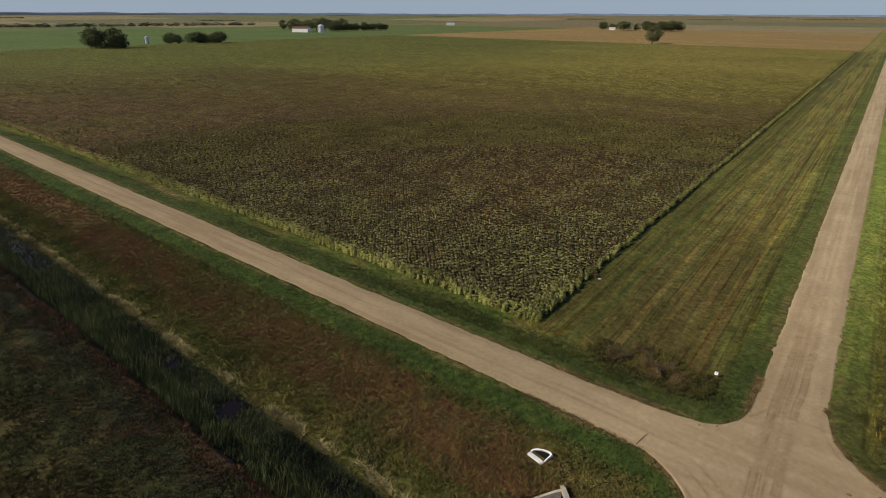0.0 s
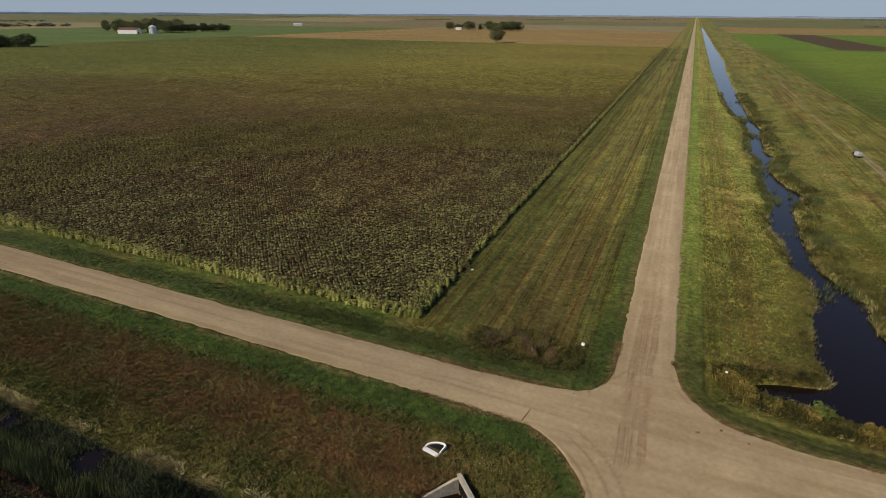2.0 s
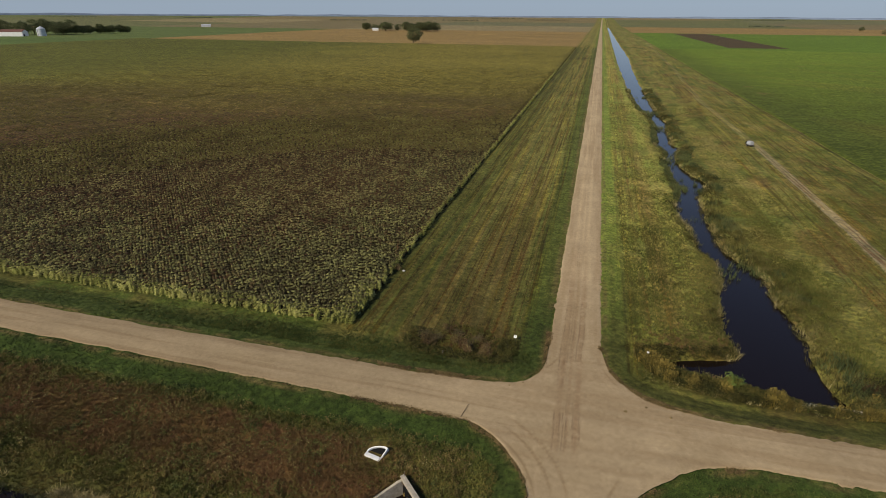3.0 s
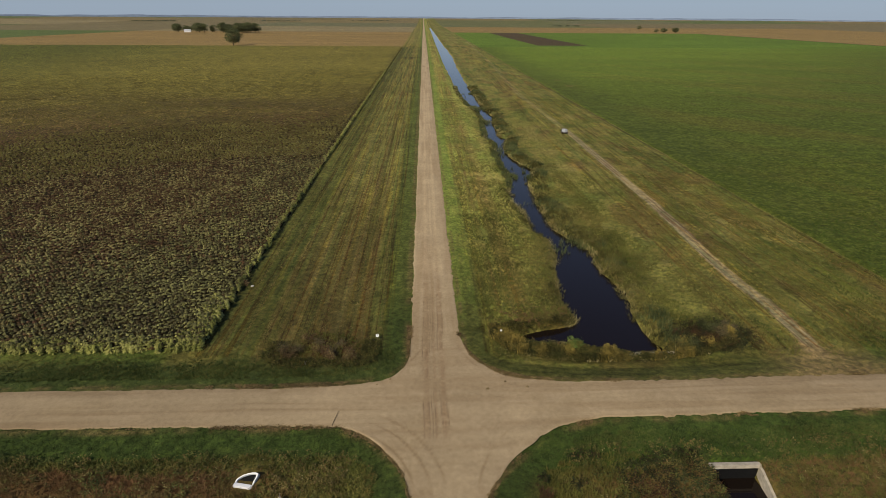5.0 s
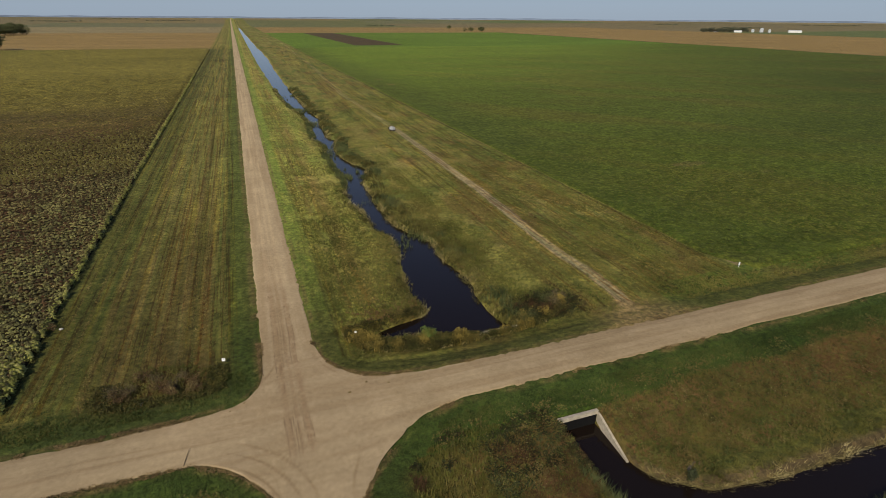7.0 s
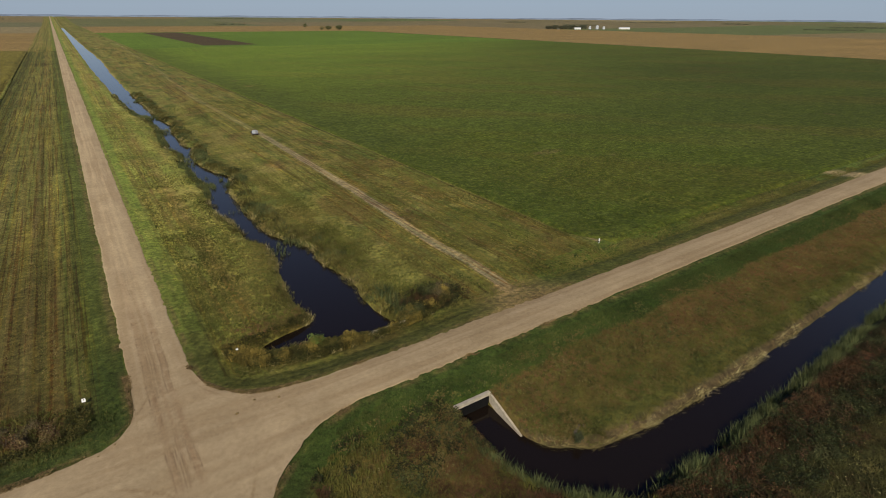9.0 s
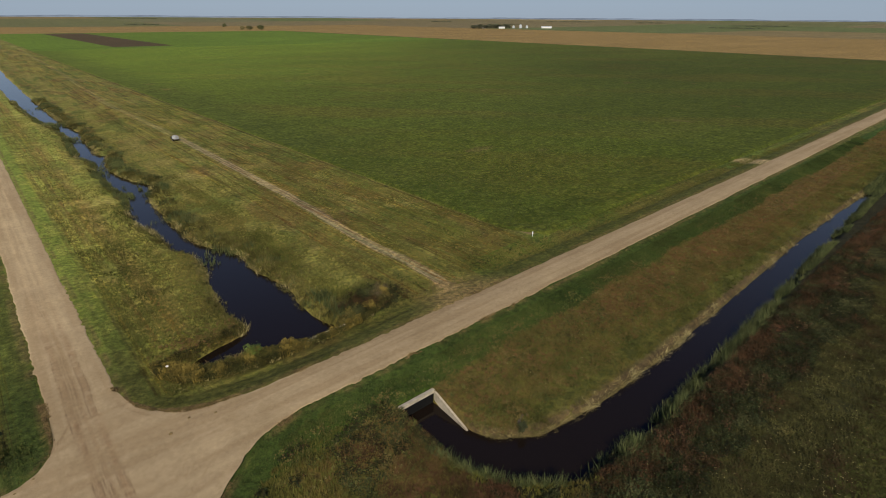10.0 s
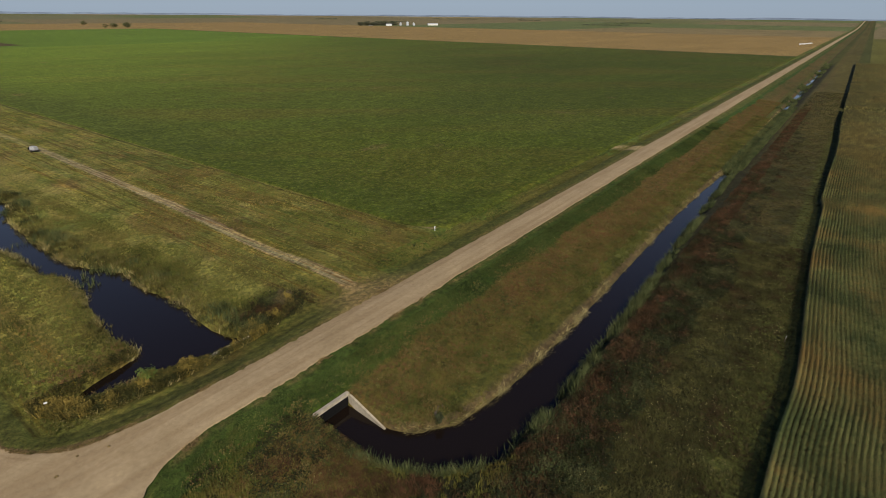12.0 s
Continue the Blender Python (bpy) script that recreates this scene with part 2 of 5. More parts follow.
def plain(name, colour, rough=0.8, size=0.4, spread=0.25, metal=0.0, bump=0.01):
    m = material(name, rough)
    n = Nodes(m)
    n.b.inputs["Metallic"].default_value = metal
    f, g = n.noise(size, 4), n.noise(size * 7, 3)
    v = n.math("MULTIPLY", n.span(f, 0.25, 0.75, 1 - spread, 1 + spread), n.span(g, 0.3, 0.7, 1 - spread * 0.6, 1 + spread * 0.6))
    n.done(n.mix(1.0, colour, n.grey(v), "MULTIPLY"), f, bump, 0.5)
    return m


def leafy(name, colours, patch=14.0, rough=0.75, drifts=0.45, mottle=0.35, own=1.0):
    """Leaves and stalks: each piece takes a colour of its own, with drifts over the plan."""
    m = material(name, rough)
    n = Nodes(m)
    r = n.add("ShaderNodeValToRGB")
    e = r.color_ramp.elements
    while len(e) < len(colours):
        e.new(0.5)
    for k, c in enumerate(colours):
        e[k].position, e[k].color = k / (len(colours) - 1), (c[0] * 1.03, c[1], c[2] * 0.75, 1)
    drift = n.span(n.noise(patch, 3), 0.3, 0.7, -drifts, drifts)
    n.link(n.math("ADD", n.span(n.island, 0.0, 1.0, 0.5 - own / 2, 0.5 + own / 2), drift), r.inputs["Fac"])
    v = n.span(n.noise(patch * 0.6, 2), 0.3, 0.7, 1 - mottle, 1 + mottle)
    n.done(n.mix(1.0, r.outputs["Color"], n.grey(v), "MULTIPLY"))
    return m


M_LAND = land_material("land", swaths=True)
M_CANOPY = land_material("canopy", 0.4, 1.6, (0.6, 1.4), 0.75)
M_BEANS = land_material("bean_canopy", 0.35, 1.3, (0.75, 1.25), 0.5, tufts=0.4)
M_GRASS = leafy("roadside_grass", [(0.028, 0.050, 0.018), (0.05, 0.078, 0.025), (0.095, 0.108, 0.038)])
M_ROUGH = leafy("rough_grass", [(0.068, 0.086, 0.024), (0.104, 0.112, 0.034), (0.14, 0.13, 0.045), (0.18, 0.145, 0.06)])
M_RUSSET = leafy("russet_weeds", [(0.13, 0.112, 0.042), (0.155, 0.102, 0.05), (0.17, 0.096, 0.054), (0.18, 0.098, 0.058)], 7.0, mottle=0.22, own=0.6)
M_LUSH = leafy("lush_grass", [(0.066, 0.078, 0.024), (0.098, 0.106, 0.031), (0.128, 0.12, 0.039), (0.155, 0.12, 0.048)], 6.0, drifts=0.6, own=0.55)
M_REED = leafy("dry_reeds", [(0.20, 0.165, 0.08), (0.32, 0.27, 0.15), (0.46, 0.40, 0.26)], 5.0)
M_CATTAIL = leafy("cattails", [(0.046, 0.062, 0.032), (0.085, 0.105, 0.05), (0.14, 0.15, 0.075)], 6.0)
# near-black greens: the ditch's shade is put into this leaf colour
M_SHADESEDGE = leafy("shaded_sedges", [(0.02, 0.026, 0.018), (0.034, 0.044, 0.028), (0.052, 0.066, 0.038), (0.095, 0.10, 0.062)], 7.0, drifts=0.5, own=0.6)
M_GREYREED = leafy("grey_reeds", [(0.07, 0.066, 0.05), (0.12, 0.11, 0.085), (0.17, 0.155, 0.125)], 4.0)
M_BRUSH = leafy("dark_weeds", [(0.085, 0.045, 0.026), (0.05, 0.032, 0.019), (0.018, 0.019, 0.010), (0.026, 0.034, 0.015), (0.042, 0.054, 0.023), (0.085, 0.085, 0.045)], 5.0, drifts=0.6, own=0.6)
M_REDSTALK = leafy("dull_red_stalks", [(0.045, 0.034, 0.018), (0.07, 0.045, 0.026), (0.095, 0.052, 0.034), (0.125, 0.066, 0.045)], 4.0, drifts=0.5, own=0.6)
M_GOLD = leafy("goldenrod", [(0.10, 0.085, 0.028), (0.19, 0.145, 0.045), (0.29, 0.22, 0.07)], 2.0)
M_OLIVE = leafy("olive_grass", [(0.062, 0.042, 0.025), (0.055, 0.05, 0.023), (0.065, 0.068, 0.027), (0.11, 0.10, 0.046)], 5.0, drifts=0.6, own=0.6)
M_SEDGE = leafy("sedges", [(0.04, 0.045, 0.016), (0.075, 0.062, 0.024), (0.10, 0.10, 0.035), (0.17, 0.14, 0.07)], 6.0, drifts=0.6, own=0.5)
M_SUNFLOWER = leafy("ripe_sunflowers", [(0.066, 0.034, 0.022), (0.094, 0.056, 0.031), (0.135, 0.113, 0.055), (0.26, 0.23, 0.115)], 9.0, drifts=0.25, mottle=0.18)
M_GREENSUN = leafy("green_sunflowers", [(0.06, 0.046, 0.027), (0.09, 0.084, 0.044), (0.132, 0.128, 0.058), (0.23, 0.225, 0.102)], 9.0, drifts=0.25, mottle=0.2)
M_CORN = leafy("ripening_corn", [(0.055, 0.072, 0.032), (0.09, 0.108, 0.046), (0.13, 0.142, 0.064), (0.17, 0.158, 0.072), (0.21, 0.16, 0.068), (0.235, 0.15, 0.06)], 13.0, drifts=0.55, own=0.6)
M_FARSUN = leafy("olive_sunflowers", [(0.095, 0.08, 0.030), (0.118, 0.102, 0.036), (0.145, 0.13, 0.046)], 20.0)
M_SOY = leafy("soybeans", [(0.045, 0.078, 0.016), (0.062, 0.095, 0.02), (0.085, 0.10, 0.025)], 16.0)
M_TREE = leafy("tree_leaves", [(0.075, 0.092, 0.052), (0.12, 0.135, 0.076), (0.165, 0.18, 0.10)], 5.0)
# leaves for far trees, with the distance haze greyed into their base colour
M_FARLEAF = leafy("haze_greyed_leaves", [(0.085, 0.095, 0.075), (0.115, 0.125, 0.10), (0.145, 0.155, 0.125)], 9.0)
M_BUSHLEAF = leafy("bush_leaves", [(0.08, 0.12, 0.03), (0.13, 0.18, 0.05), (0.19, 0.24, 0.08)], 3.0)
M_BARK = plain("bark", (0.09, 0.07, 0.05), 0.9)
M_CONCRETE = plain("weathered_concrete", (0.43, 0.375, 0.285), 0.85, 0.5, 0.3)
M_WHITE = plain("white_paint", (0.78, 0.77, 0.74), 0.6, 0.8, 0.06)
M_STEEL = plain("galvanised_steel", (0.62, 0.63, 0.64), 0.45, 0.6, 0.1, 0.25)
M_ROOF = plain("brown_roof", (0.16, 0.08, 0.06), 0.7, 1.0, 0.15)
M_GREYROOF = plain("grey_roof", (0.5, 0.5, 0.5), 0.5, 1.0, 0.12)
# black for rubber parts, and for shade in mouths and doorways
M_DARK = plain("rubber_and_hollow_black", (0.008, 0.008, 0.008), 0.9)
M_WOOD = plain("grey_wood", (0.16, 0.13, 0.10), 0.85, 0.2)
M_STRAW = plain("dry_stalk", (0.30, 0.24, 0.14), 0.85, 0.2)
M_CANVAS = plain("grey_canvas", (0.40, 0.40, 0.40), 0.7, 0.5)
M_CLOD = leafy("dry_clods", [(0.10, 0.072, 0.042), (0.16, 0.115, 0.066), (0.22, 0.16, 0.095)], 2.0)
M_FLECK = leafy("seed_heads", [(0.12, 0.105, 0.05), (0.19, 0.165, 0.085), (0.30, 0.27, 0.16)], 4.0)
M_OLDCONC = plain("old_concrete", (0.24, 0.22, 0.18), 0.9, 0.4, 0.3)
M_STONE = plain("pale_stone", (0.5, 0.47, 0.42), 0.85, 0.2)


def water_material():
    m = material("ditch_water", 0.05)
    n = Nodes(m)
    n.b.inputs["Base Color"].default_value = (0.011, 0.0075, 0.0055, 1)
    n.b.inputs["Specular IOR Level"].default_value = 0.35
    n.b.inputs["IOR"].default_value = 1.33
    r = n.noise(0.7, 3, (1, 0.6, 1))
    b = n.add("ShaderNodeBump")
    b.inputs["Distance"].default_value, b.inputs["Strength"].default_value = 0.02, 0.25
    n.link(r, b.inputs["Height"])
    n.link(b.outputs["Normal"], n.b.inputs["Normal"])
    return m


M_WATER = water_material()


def gravel_material():
    m = material("gravel", 0.95)
    n = Nodes(m)
    grit, mid, big = n.noise(0.05, 2, rough=0.8), n.noise(0.6, 4), n.noise(6.0, 4)
    v = n.math("MULTIPLY", n.span(grit, 0.3, 0.7, 0.8, 1.2), n.span(mid, 0.3, 0.7, 0.9, 1.1))
    v = n.math("MULTIPLY", v, n.span(big, 0.3, 0.7, 0.92, 1.08))
    n.done(n.mix(1.0, n.attribute("cover"), n.grey(v), "MULTIPLY"), grit, 0.03, 0.6)
    return m


M_GRAVEL = gravel_material()

# ---- ground: one sheet to the skyline ----


def spread_lines(lo, hi, fine, near, grow, marks):
    """Grid lines: even between lo and hi, then wider and wider out to near, with extra lines at the marks."""
    out = list(np.arange(lo, hi + fine / 2, fine))
    for sign, start in ((1, hi), (-1, lo)):
        p, s = start, fine
        while abs(p) < near:
            s = min(s * grow, 130)
            p += sign * s
            out.append(p)
    for k in marks:
        out += [k - 0.8, k + 0.8]
    return np.array(sorted(set(round(float(k), 2) for k in out)))


def mixc(base, colour, w):
    return base + (np.array(colour) - base) * np.asarray(w)[..., None]


def crop_of(x, y):
    """Base colour of the far fields: a patchwork of quarter sections."""
    i, j = np.floor((x + 0.7) / 805.0), np.floor((y - 1.0) / 805.0)
    s = np.sin(i * 12.9898 + j * 78.233) * 43758.5453
    r = s - np.floor(s)
    kinds = np.array([(0.20, 0.16, 0.10), (0.14, 0.145, 0.08), (0.18, 0.15, 0.10), (0.12, 0.145, 0.07), (0.24, 0.20, 0.135), (0.15, 0.15, 0.10), (0.17, 0.145, 0.095)])
    c = kinds[(r * len(kinds)).astype(int) % len(kinds)]
    return c


def cover(x, y):
    """Base colour of what covers the ground, with the northern verges' front-lit brightness put in."""
    v = y - axis_y(x)
    gap = road_gap(x, y)
    n1, n2, n3 = fractal(x, y, 11.0, 21), fractal(x, y, 2.6, 31), fractal(x, y, 40.0, 41)
    streak_y, streak_x = fractal(x, y * 0.006, 1.5, 81), fractal(x * 0.03, y, 1.1, 91)
    c = crop_of(x, y)
    olive = np.array((0.135, 0.135, 0.042))
    # fields around the crossing
    nw, ne, sw, se = (x < -0.7) & (y > 0), (x > -0.7) & (y > 0), (x < 0) & (y < 0), (x > 0) & (y < 0)
    tan = np.array((0.26, 0.18, 0.088))
    c = np.where((nw & (y > 806) & (x > -1640) & (y < 1610))[..., None], tan, c)
    c = np.where((nw & (y > 13) & (y < 806) & (x < -800) & (x > -1650))[..., None], (0.10, 0.145, 0.055), c)
    c = np.where((nw & (y > 806) & (y < 1610) & (x < -800) & (x > -1650))[..., None], (0.11, 0.145, 0.058), c)
    c = np.where((ne & (x > 790) & (x < 1620) & (y < 2415))[..., None], tan, c)
    c = np.where((ne & (x < 790) & (y > 1600) & (y < 2415))[..., None], tan, c)
    c = np.where((ne & (x > 76) & (x < 785) & (y > 806) & (y < 1600))[..., None], (0.115, 0.18, 0.032), c)
    c = np.where((ne & (x > 180) & (x < 265) & (y > 860) & (y < 1590))[..., None], (0.085, 0.062, 0.042), c)
    c = np.where(((np.abs(x - 787) < 6) & (y > 10) & (y < 1600))[..., None], (0.06, 0.055, 0.025), c)
    # verges of the north-south road
    strip = (y > 2) & (x > -34.5) & (x < 82) & (y < 4900)
    verge = mixc(np.broadcast_to(olive, c.shape), (0.17, 0.14, 0.06), step(n1, 0.5, 0.7) * 0.5)
    verge = mixc(verge, (0.09, 0.105, 0.03), step(n2, 0.5, 0.7) * 0.5)
    verge = mixc(verge, (0.165, 0.125, 0.05), step(streak_y, 0.5, 0.66) * np.where(x < 0, 0.8, 0.45))
    verge = mixc(verge, (0.075, 0.066, 0.026), step(streak_y, 0.5, 0.34) * np.where(x < 0, 0.7, 0.4) * step(np.abs(x), 7, 11))
    line = np.exp(-((x + 15.0 + (n3 - 0.5) * 2) / 0.5) ** 2) + np.exp(-((x + 12.2) / 0.35) ** 2) * 0.6 + np.exp(-((x + 25 + (n3 - .5) * 4) / 0.4) ** 2) * 0.7
    verge = mixc(verge, (0.085, 0.108, 0.028), np.where(x < -4, step(-x, 9.5, 7.5), step(x, 7.5, 5.5)) * 0.8)
    w, e = pond_gap(x, y)
    east = step(x, 36, 42)
    verge = mixc(verge, (0.15, 0.145, 0.05), east * 0.5)
    verge = mixc(verge, (0.105, 0.125, 0.035), step(x, 60, 72) * 0.6)
    verge = mixc(verge, (0.19, 0.155, 0.07), east * step(n1, 0.52, 0.68) * 0.5)
    verge = mixc(verge, (0.085, 0.085, 0.03), np.where(e > 0, step(e, 9, 4) * step(n1, 0.45, 0.6) * 0.8, 0))
    verge = mixc(verge, (0.24, 0.20, 0.12), ((np.maximum(w, e) > -0.3) & (np.maximum(w, e) < 0.9)) * np.where(y < 24, 0.0, 0.4))
    red = (np.exp(-((x - 13.5) / 1.3) ** 2) + np.exp(-((x - 9.9) / 0.5) ** 2) + 0.6 * np.exp(-((x - 11.6) / 0.4) ** 2)) * step(n1, 0.25, 0.5)
    verge = mixc(verge, (0.115, 0.07, 0.035), red * 0.7 * (y > 25))
    verge = mixc(verge, (0.17, 0.15, 0.055), step(fractal(x, y, 4.5, 251), 0.5, 0.66) * 0.35 * (x > 4))
    verge = mixc(verge, (0.10, 0.062, 0.03), step(fractal(x, y * 0.4, 6.5, 253), 0.56, 0.70) * np.where(x > 24, 0.55, 0.3) * (x > 6))
    verge = mixc(verge, (0.065, 0.085, 0.024), step(fractal(x, y * 0.4, 5.5, 255), 0.55, 0.70) * np.where(x > 24, 0.7, 0.45) * (x > 6))
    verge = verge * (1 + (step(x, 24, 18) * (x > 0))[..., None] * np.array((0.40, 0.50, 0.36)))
    # verges brightened northward: their front-lit look is put into the colour
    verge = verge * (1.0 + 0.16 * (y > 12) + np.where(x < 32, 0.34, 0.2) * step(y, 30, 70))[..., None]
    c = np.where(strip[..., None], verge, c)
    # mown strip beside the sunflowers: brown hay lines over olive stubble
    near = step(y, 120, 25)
    # base colour is darker near the crossing, paler to the north
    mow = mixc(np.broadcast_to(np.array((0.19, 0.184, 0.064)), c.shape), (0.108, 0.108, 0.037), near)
    thin = fractal(x, y * 0.004 + x * 0.02, 0.95, 83)
    mow = mixc(mow, (0.125, 0.078, 0.038), step(streak_y, 0.52, 0.60) * (0.12 + 0.35 * near))
    mow = mixc(mow, (0.072, 0.080, 0.027), step(streak_y, 0.47, 0.38) * 0.55)
    mow = mixc(mow, (0.102, 0.070, 0.034), np.exp(-((x + 16.5) / 5.0) ** 2) * 0.55 * near)
    mow = mixc(mow, (0.084, 0.098, 0.031), step(x, -23, -28) * 0.6)
    mow = mixc(mow, (0.082, 0.105, 0.030), step(x, -11.0, -8.0) * 0.85)
    mow = mixc(mow, (0.055, 0.045, 0.02), step(thin, 0.42, 0.30) * 0.45)
    mow = mixc(mow, (0.21, 0.165, 0.075), step(thin, 0.60, 0.72) * 0.4)
    mow = mow * (0.82 + 0.36 * n1)[..., None]
    mow = mixc(mow, (0.22, 0.15, 0.075), line * 0.55 * step(fractal(x * 0.2, y, 9.0, 257), 0.35, 0.6))
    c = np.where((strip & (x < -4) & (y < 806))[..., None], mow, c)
    # darker ground cover under the weeds round the pond's end
    d = v - ramp(x, [(7.4, 15), (9, 12), (10.8, 10.6), (14, 9.2), (18, 8.6), (30, 8.7), (38, 9.6), (45, 12)])
    c = mixc(c, (0.04, 0.036, 0.016), step(d + n2, 0.2, 0.9) * step(d + n2, 4.8, 3.2) * step(x, 7, 8.5) * step(x, 45, 43) * (y > 4) * 0.85)
    brushy = np.exp(-((x - 39.5) / 6.0) ** 2 - ((y - 15.5) / 4.5) ** 2)
    c = mixc(c, (0.045, 0.038, 0.020), np.clip(brushy * 1.4, 0, 0.9) * step(n2, 0.2, 0.5) * (y > 9.5) * (x > 31))
    # track beside the soybeans
    wob = ramp(y, TRACK)
    tr = np.exp(-((x - wob) / 1.15) ** 2) * 0.75 * step(y, 5, 7) * (0.12 + 0.88 * step(y, 176, 160)) * (0.6 + 0.8 * n2)
    tr2 = (np.exp(-((x - wob + 0.85) / 0.42) ** 2) + np.exp(-((x - wob - 0.85) / 0.42) ** 2)) * (0.40 + 0.6 * step(y, 180, 160)) * step(y, 1500, 600) * (y > 6)
    mouth = np.exp(-((x - 53) / (4.5)) ** 2 - ((v - 5.5) / 3.2) ** 2) * (0.5 + n2 * 0.8)
    c = mixc(c, (0.33, 0.27, 0.20), np.clip(np.maximum(np.maximum(tr, tr2 * 1.0), mouth * 0.85), 0, 1))
    # verge north of the east-west road
    nv = (v > 0) & (v < 14) & ((x < -30) | (x > 60))
    green = mixc(np.broadcast_to(np.array((0.085, 0.115, 0.03)), c.shape), (0.13, 0.12, 0.042), step(n1, 0.4, 0.65))
    green = mixc(green, (0.06, 0.06, 0.026), np.exp(-((v - 7.3) / 0.5) ** 2) * 0.6 + np.exp(-((v - 8.7) / 0.4) ** 2) * 0.5)
    green = mixc(green, (0.05, 0.055, 0.022), step(streak_x, 0.46, 0.3) * 0.6)
    c = np.where(nv[..., None], green, c)
    # south of it: green shoulder, russet weeds, ditch, dark weeds
    sv = (v < 0) & (v > -58) & (np.abs(x) < 5000)
    sc = mixc(np.broadcast_to(np.array((0.065, 0.068, 0.024)), c.shape), (0.040, 0.072, 0.018), step(v + (n1 - 0.5) * 4, np.where(x > 0, -10.5, -8.5), np.where(x > 0, -8.5, -6.0)))
    band = step(v + (n1 - 0.5) * 3, -8.6, -10.6) * step(v + (n1 - 0.5) * 3, np.where(x < 0, -18.6, -20.5), np.where(x < 0, -16.6, -18))
    sc = mixc(sc, (0.135, 0.078, 0.042), band * np.where(x > 250, 0.5, np.where(x > 0, 0.62, 1.0)) * (0.35 + 0.65 * step(fractal(x * 0.4, y, 9.0, 23), 0.3, 0.6)) * step(np.abs(x), 8, 20))
    sc = mixc(sc, (0.074, 0.078, 0.027), step(v, -17.0, -19.0) * 0.8)
    shore = np.where(x < 0, -21.6, ramp(x, SHORE_N) + 0.6)
    sc = mixc(sc, (0.085, 0.060, 0.044), np.exp(-((v - shore) / 0.8) ** 2) * np.where(x > 0, 0.95, 0.2))
    sc = mixc(sc, (0.03, 0.03, 0.02), step(v, shore - 0.6, shore - 2.0) * ((x < 0) | (x > 27)) * step(x, 760, 640))
    sc = mixc(sc, (0.10, 0.048, 0.03), np.exp(-((v + np.where(x < 0, 32.2, 34.5) + (n1 - 0.5) * 2) / 1.4) ** 2) * 0.9)
    sc = mixc(sc, (0.040, 0.040, 0.018), step(v, -35, -37.5))
    sc = mixc(sc, (0.065, 0.052, 0.024), step(v, -36, -38) * step(n1, 0.48, 0.62) * 0.8)
    sc = mixc(sc, (0.105, 0.09, 0.036), step(v, -29, -32) * step(np.abs(x), 120, 380) * (0.55 + 0.45 * n1))
    sc = mixc(sc, (0.062, 0.070, 0.024), np.where(x > 0, step(v, -47.6, -49.0), 0) * 0.9)
    c = np.where(sv[..., None], sc, c)
    c = np.where((se & (v <= -58) & (x < 1600))[..., None], (0.115, 0.112, 0.036), c)
    c = np.where((sw & (v <= -58))[..., None], (0.075, 0.078, 0.03), c)
    # turf of the four corners
    near = step(gap, 4.8, 3.2) * (gap > 0)
    c = mixc(c, np.where(((y > 0) & (x > 0))[..., None], (0.080, 0.088, 0.030), (0.042, 0.064, 0.019)), near * 0.85 * step(np.abs(y), 32, 16))
    arc = (np.exp(-((gap - 1.9) / 0.3) ** 2) + np.exp(-((gap - 3.6) / 0.3) ** 2) + 0.8 * np.exp(-((gap - 5.2) / 0.35) ** 2)) * (y > 0) * (x > 3) * step(x, 70, 45) * step(y, 70, 30)
    c = mixc(c, (0.045, 0.044, 0.019), arc * 0.7 * step(n1, 0.3, 0.5))
    c = mixc(c, (0.062, 0.082, 0.029), step(gap + (n1 - 0.5) * 5, 8.5, 4.5) * (gap > 0) * (x < -5) * step(v + (n2 - 0.5) * 3, 12.5, 9.5) * (v > 0) * 0.7)
    brown = np.exp(-((x + 15.5) / 5.0) ** 2 - ((y - 13.5) / 4.0) ** 2)
    c = mixc(c, (0.09, 0.055, 0.032), np.clip(brown * 1.3, 0, 0.85) * (0.4 + 0.6 * n2))
    rim = np.exp(-((gap - 0.2 - n2 * 0.5) / 0.4) ** 2)
    c = mixc(c, (0.16, 0.115, 0.065), rim * 0.75 * step(n2, 0.25, 0.55))
    c = mixc(c, (0.045, 0.042, 0.02), np.exp(-((x - 79.2) / 0.5) ** 2) * (y > 22) * (y < 806) * 0.8)
    russet = np.exp(-((x - 17.5) / 4.0) ** 2 - ((y - 20.5) / 2.2) ** 2)
    c = mixc(c, (0.12, 0.07, 0.032), russet * 0.7)
    fan = np.exp(-((x - 52.6) / (1.6 + 0.75 * np.clip(12 - v, 0, 9))) ** 2) * step(v, 13, 9) * (v > 2.5)
    c = mixc(c, (0.25, 0.18, 0.105), np.clip(fan * (0.45 + 0.75 * n2), 0, 0.95))
    # drive into the soybeans and a worn spot by the sunflowers
    drive = step(np.abs(x - 187 + (v - 8) * 0.25), 4.2, 3.0) * (v > 2) * step(v, 14.5, 12.5)
    c = mixc(c, (0.36, 0.28, 0.19), np.clip(drive * (0.75 + 0.4 * n2), 0, 1))
    worn = np.exp(-((x + 138) / 8) ** 2 - ((v - 9.0) / 1.3) ** 2)
    c = mixc(c, (0.28, 0.21, 0.12), worn * 0.8)
    return c * np.array((1.03, 1.0, 0.72))


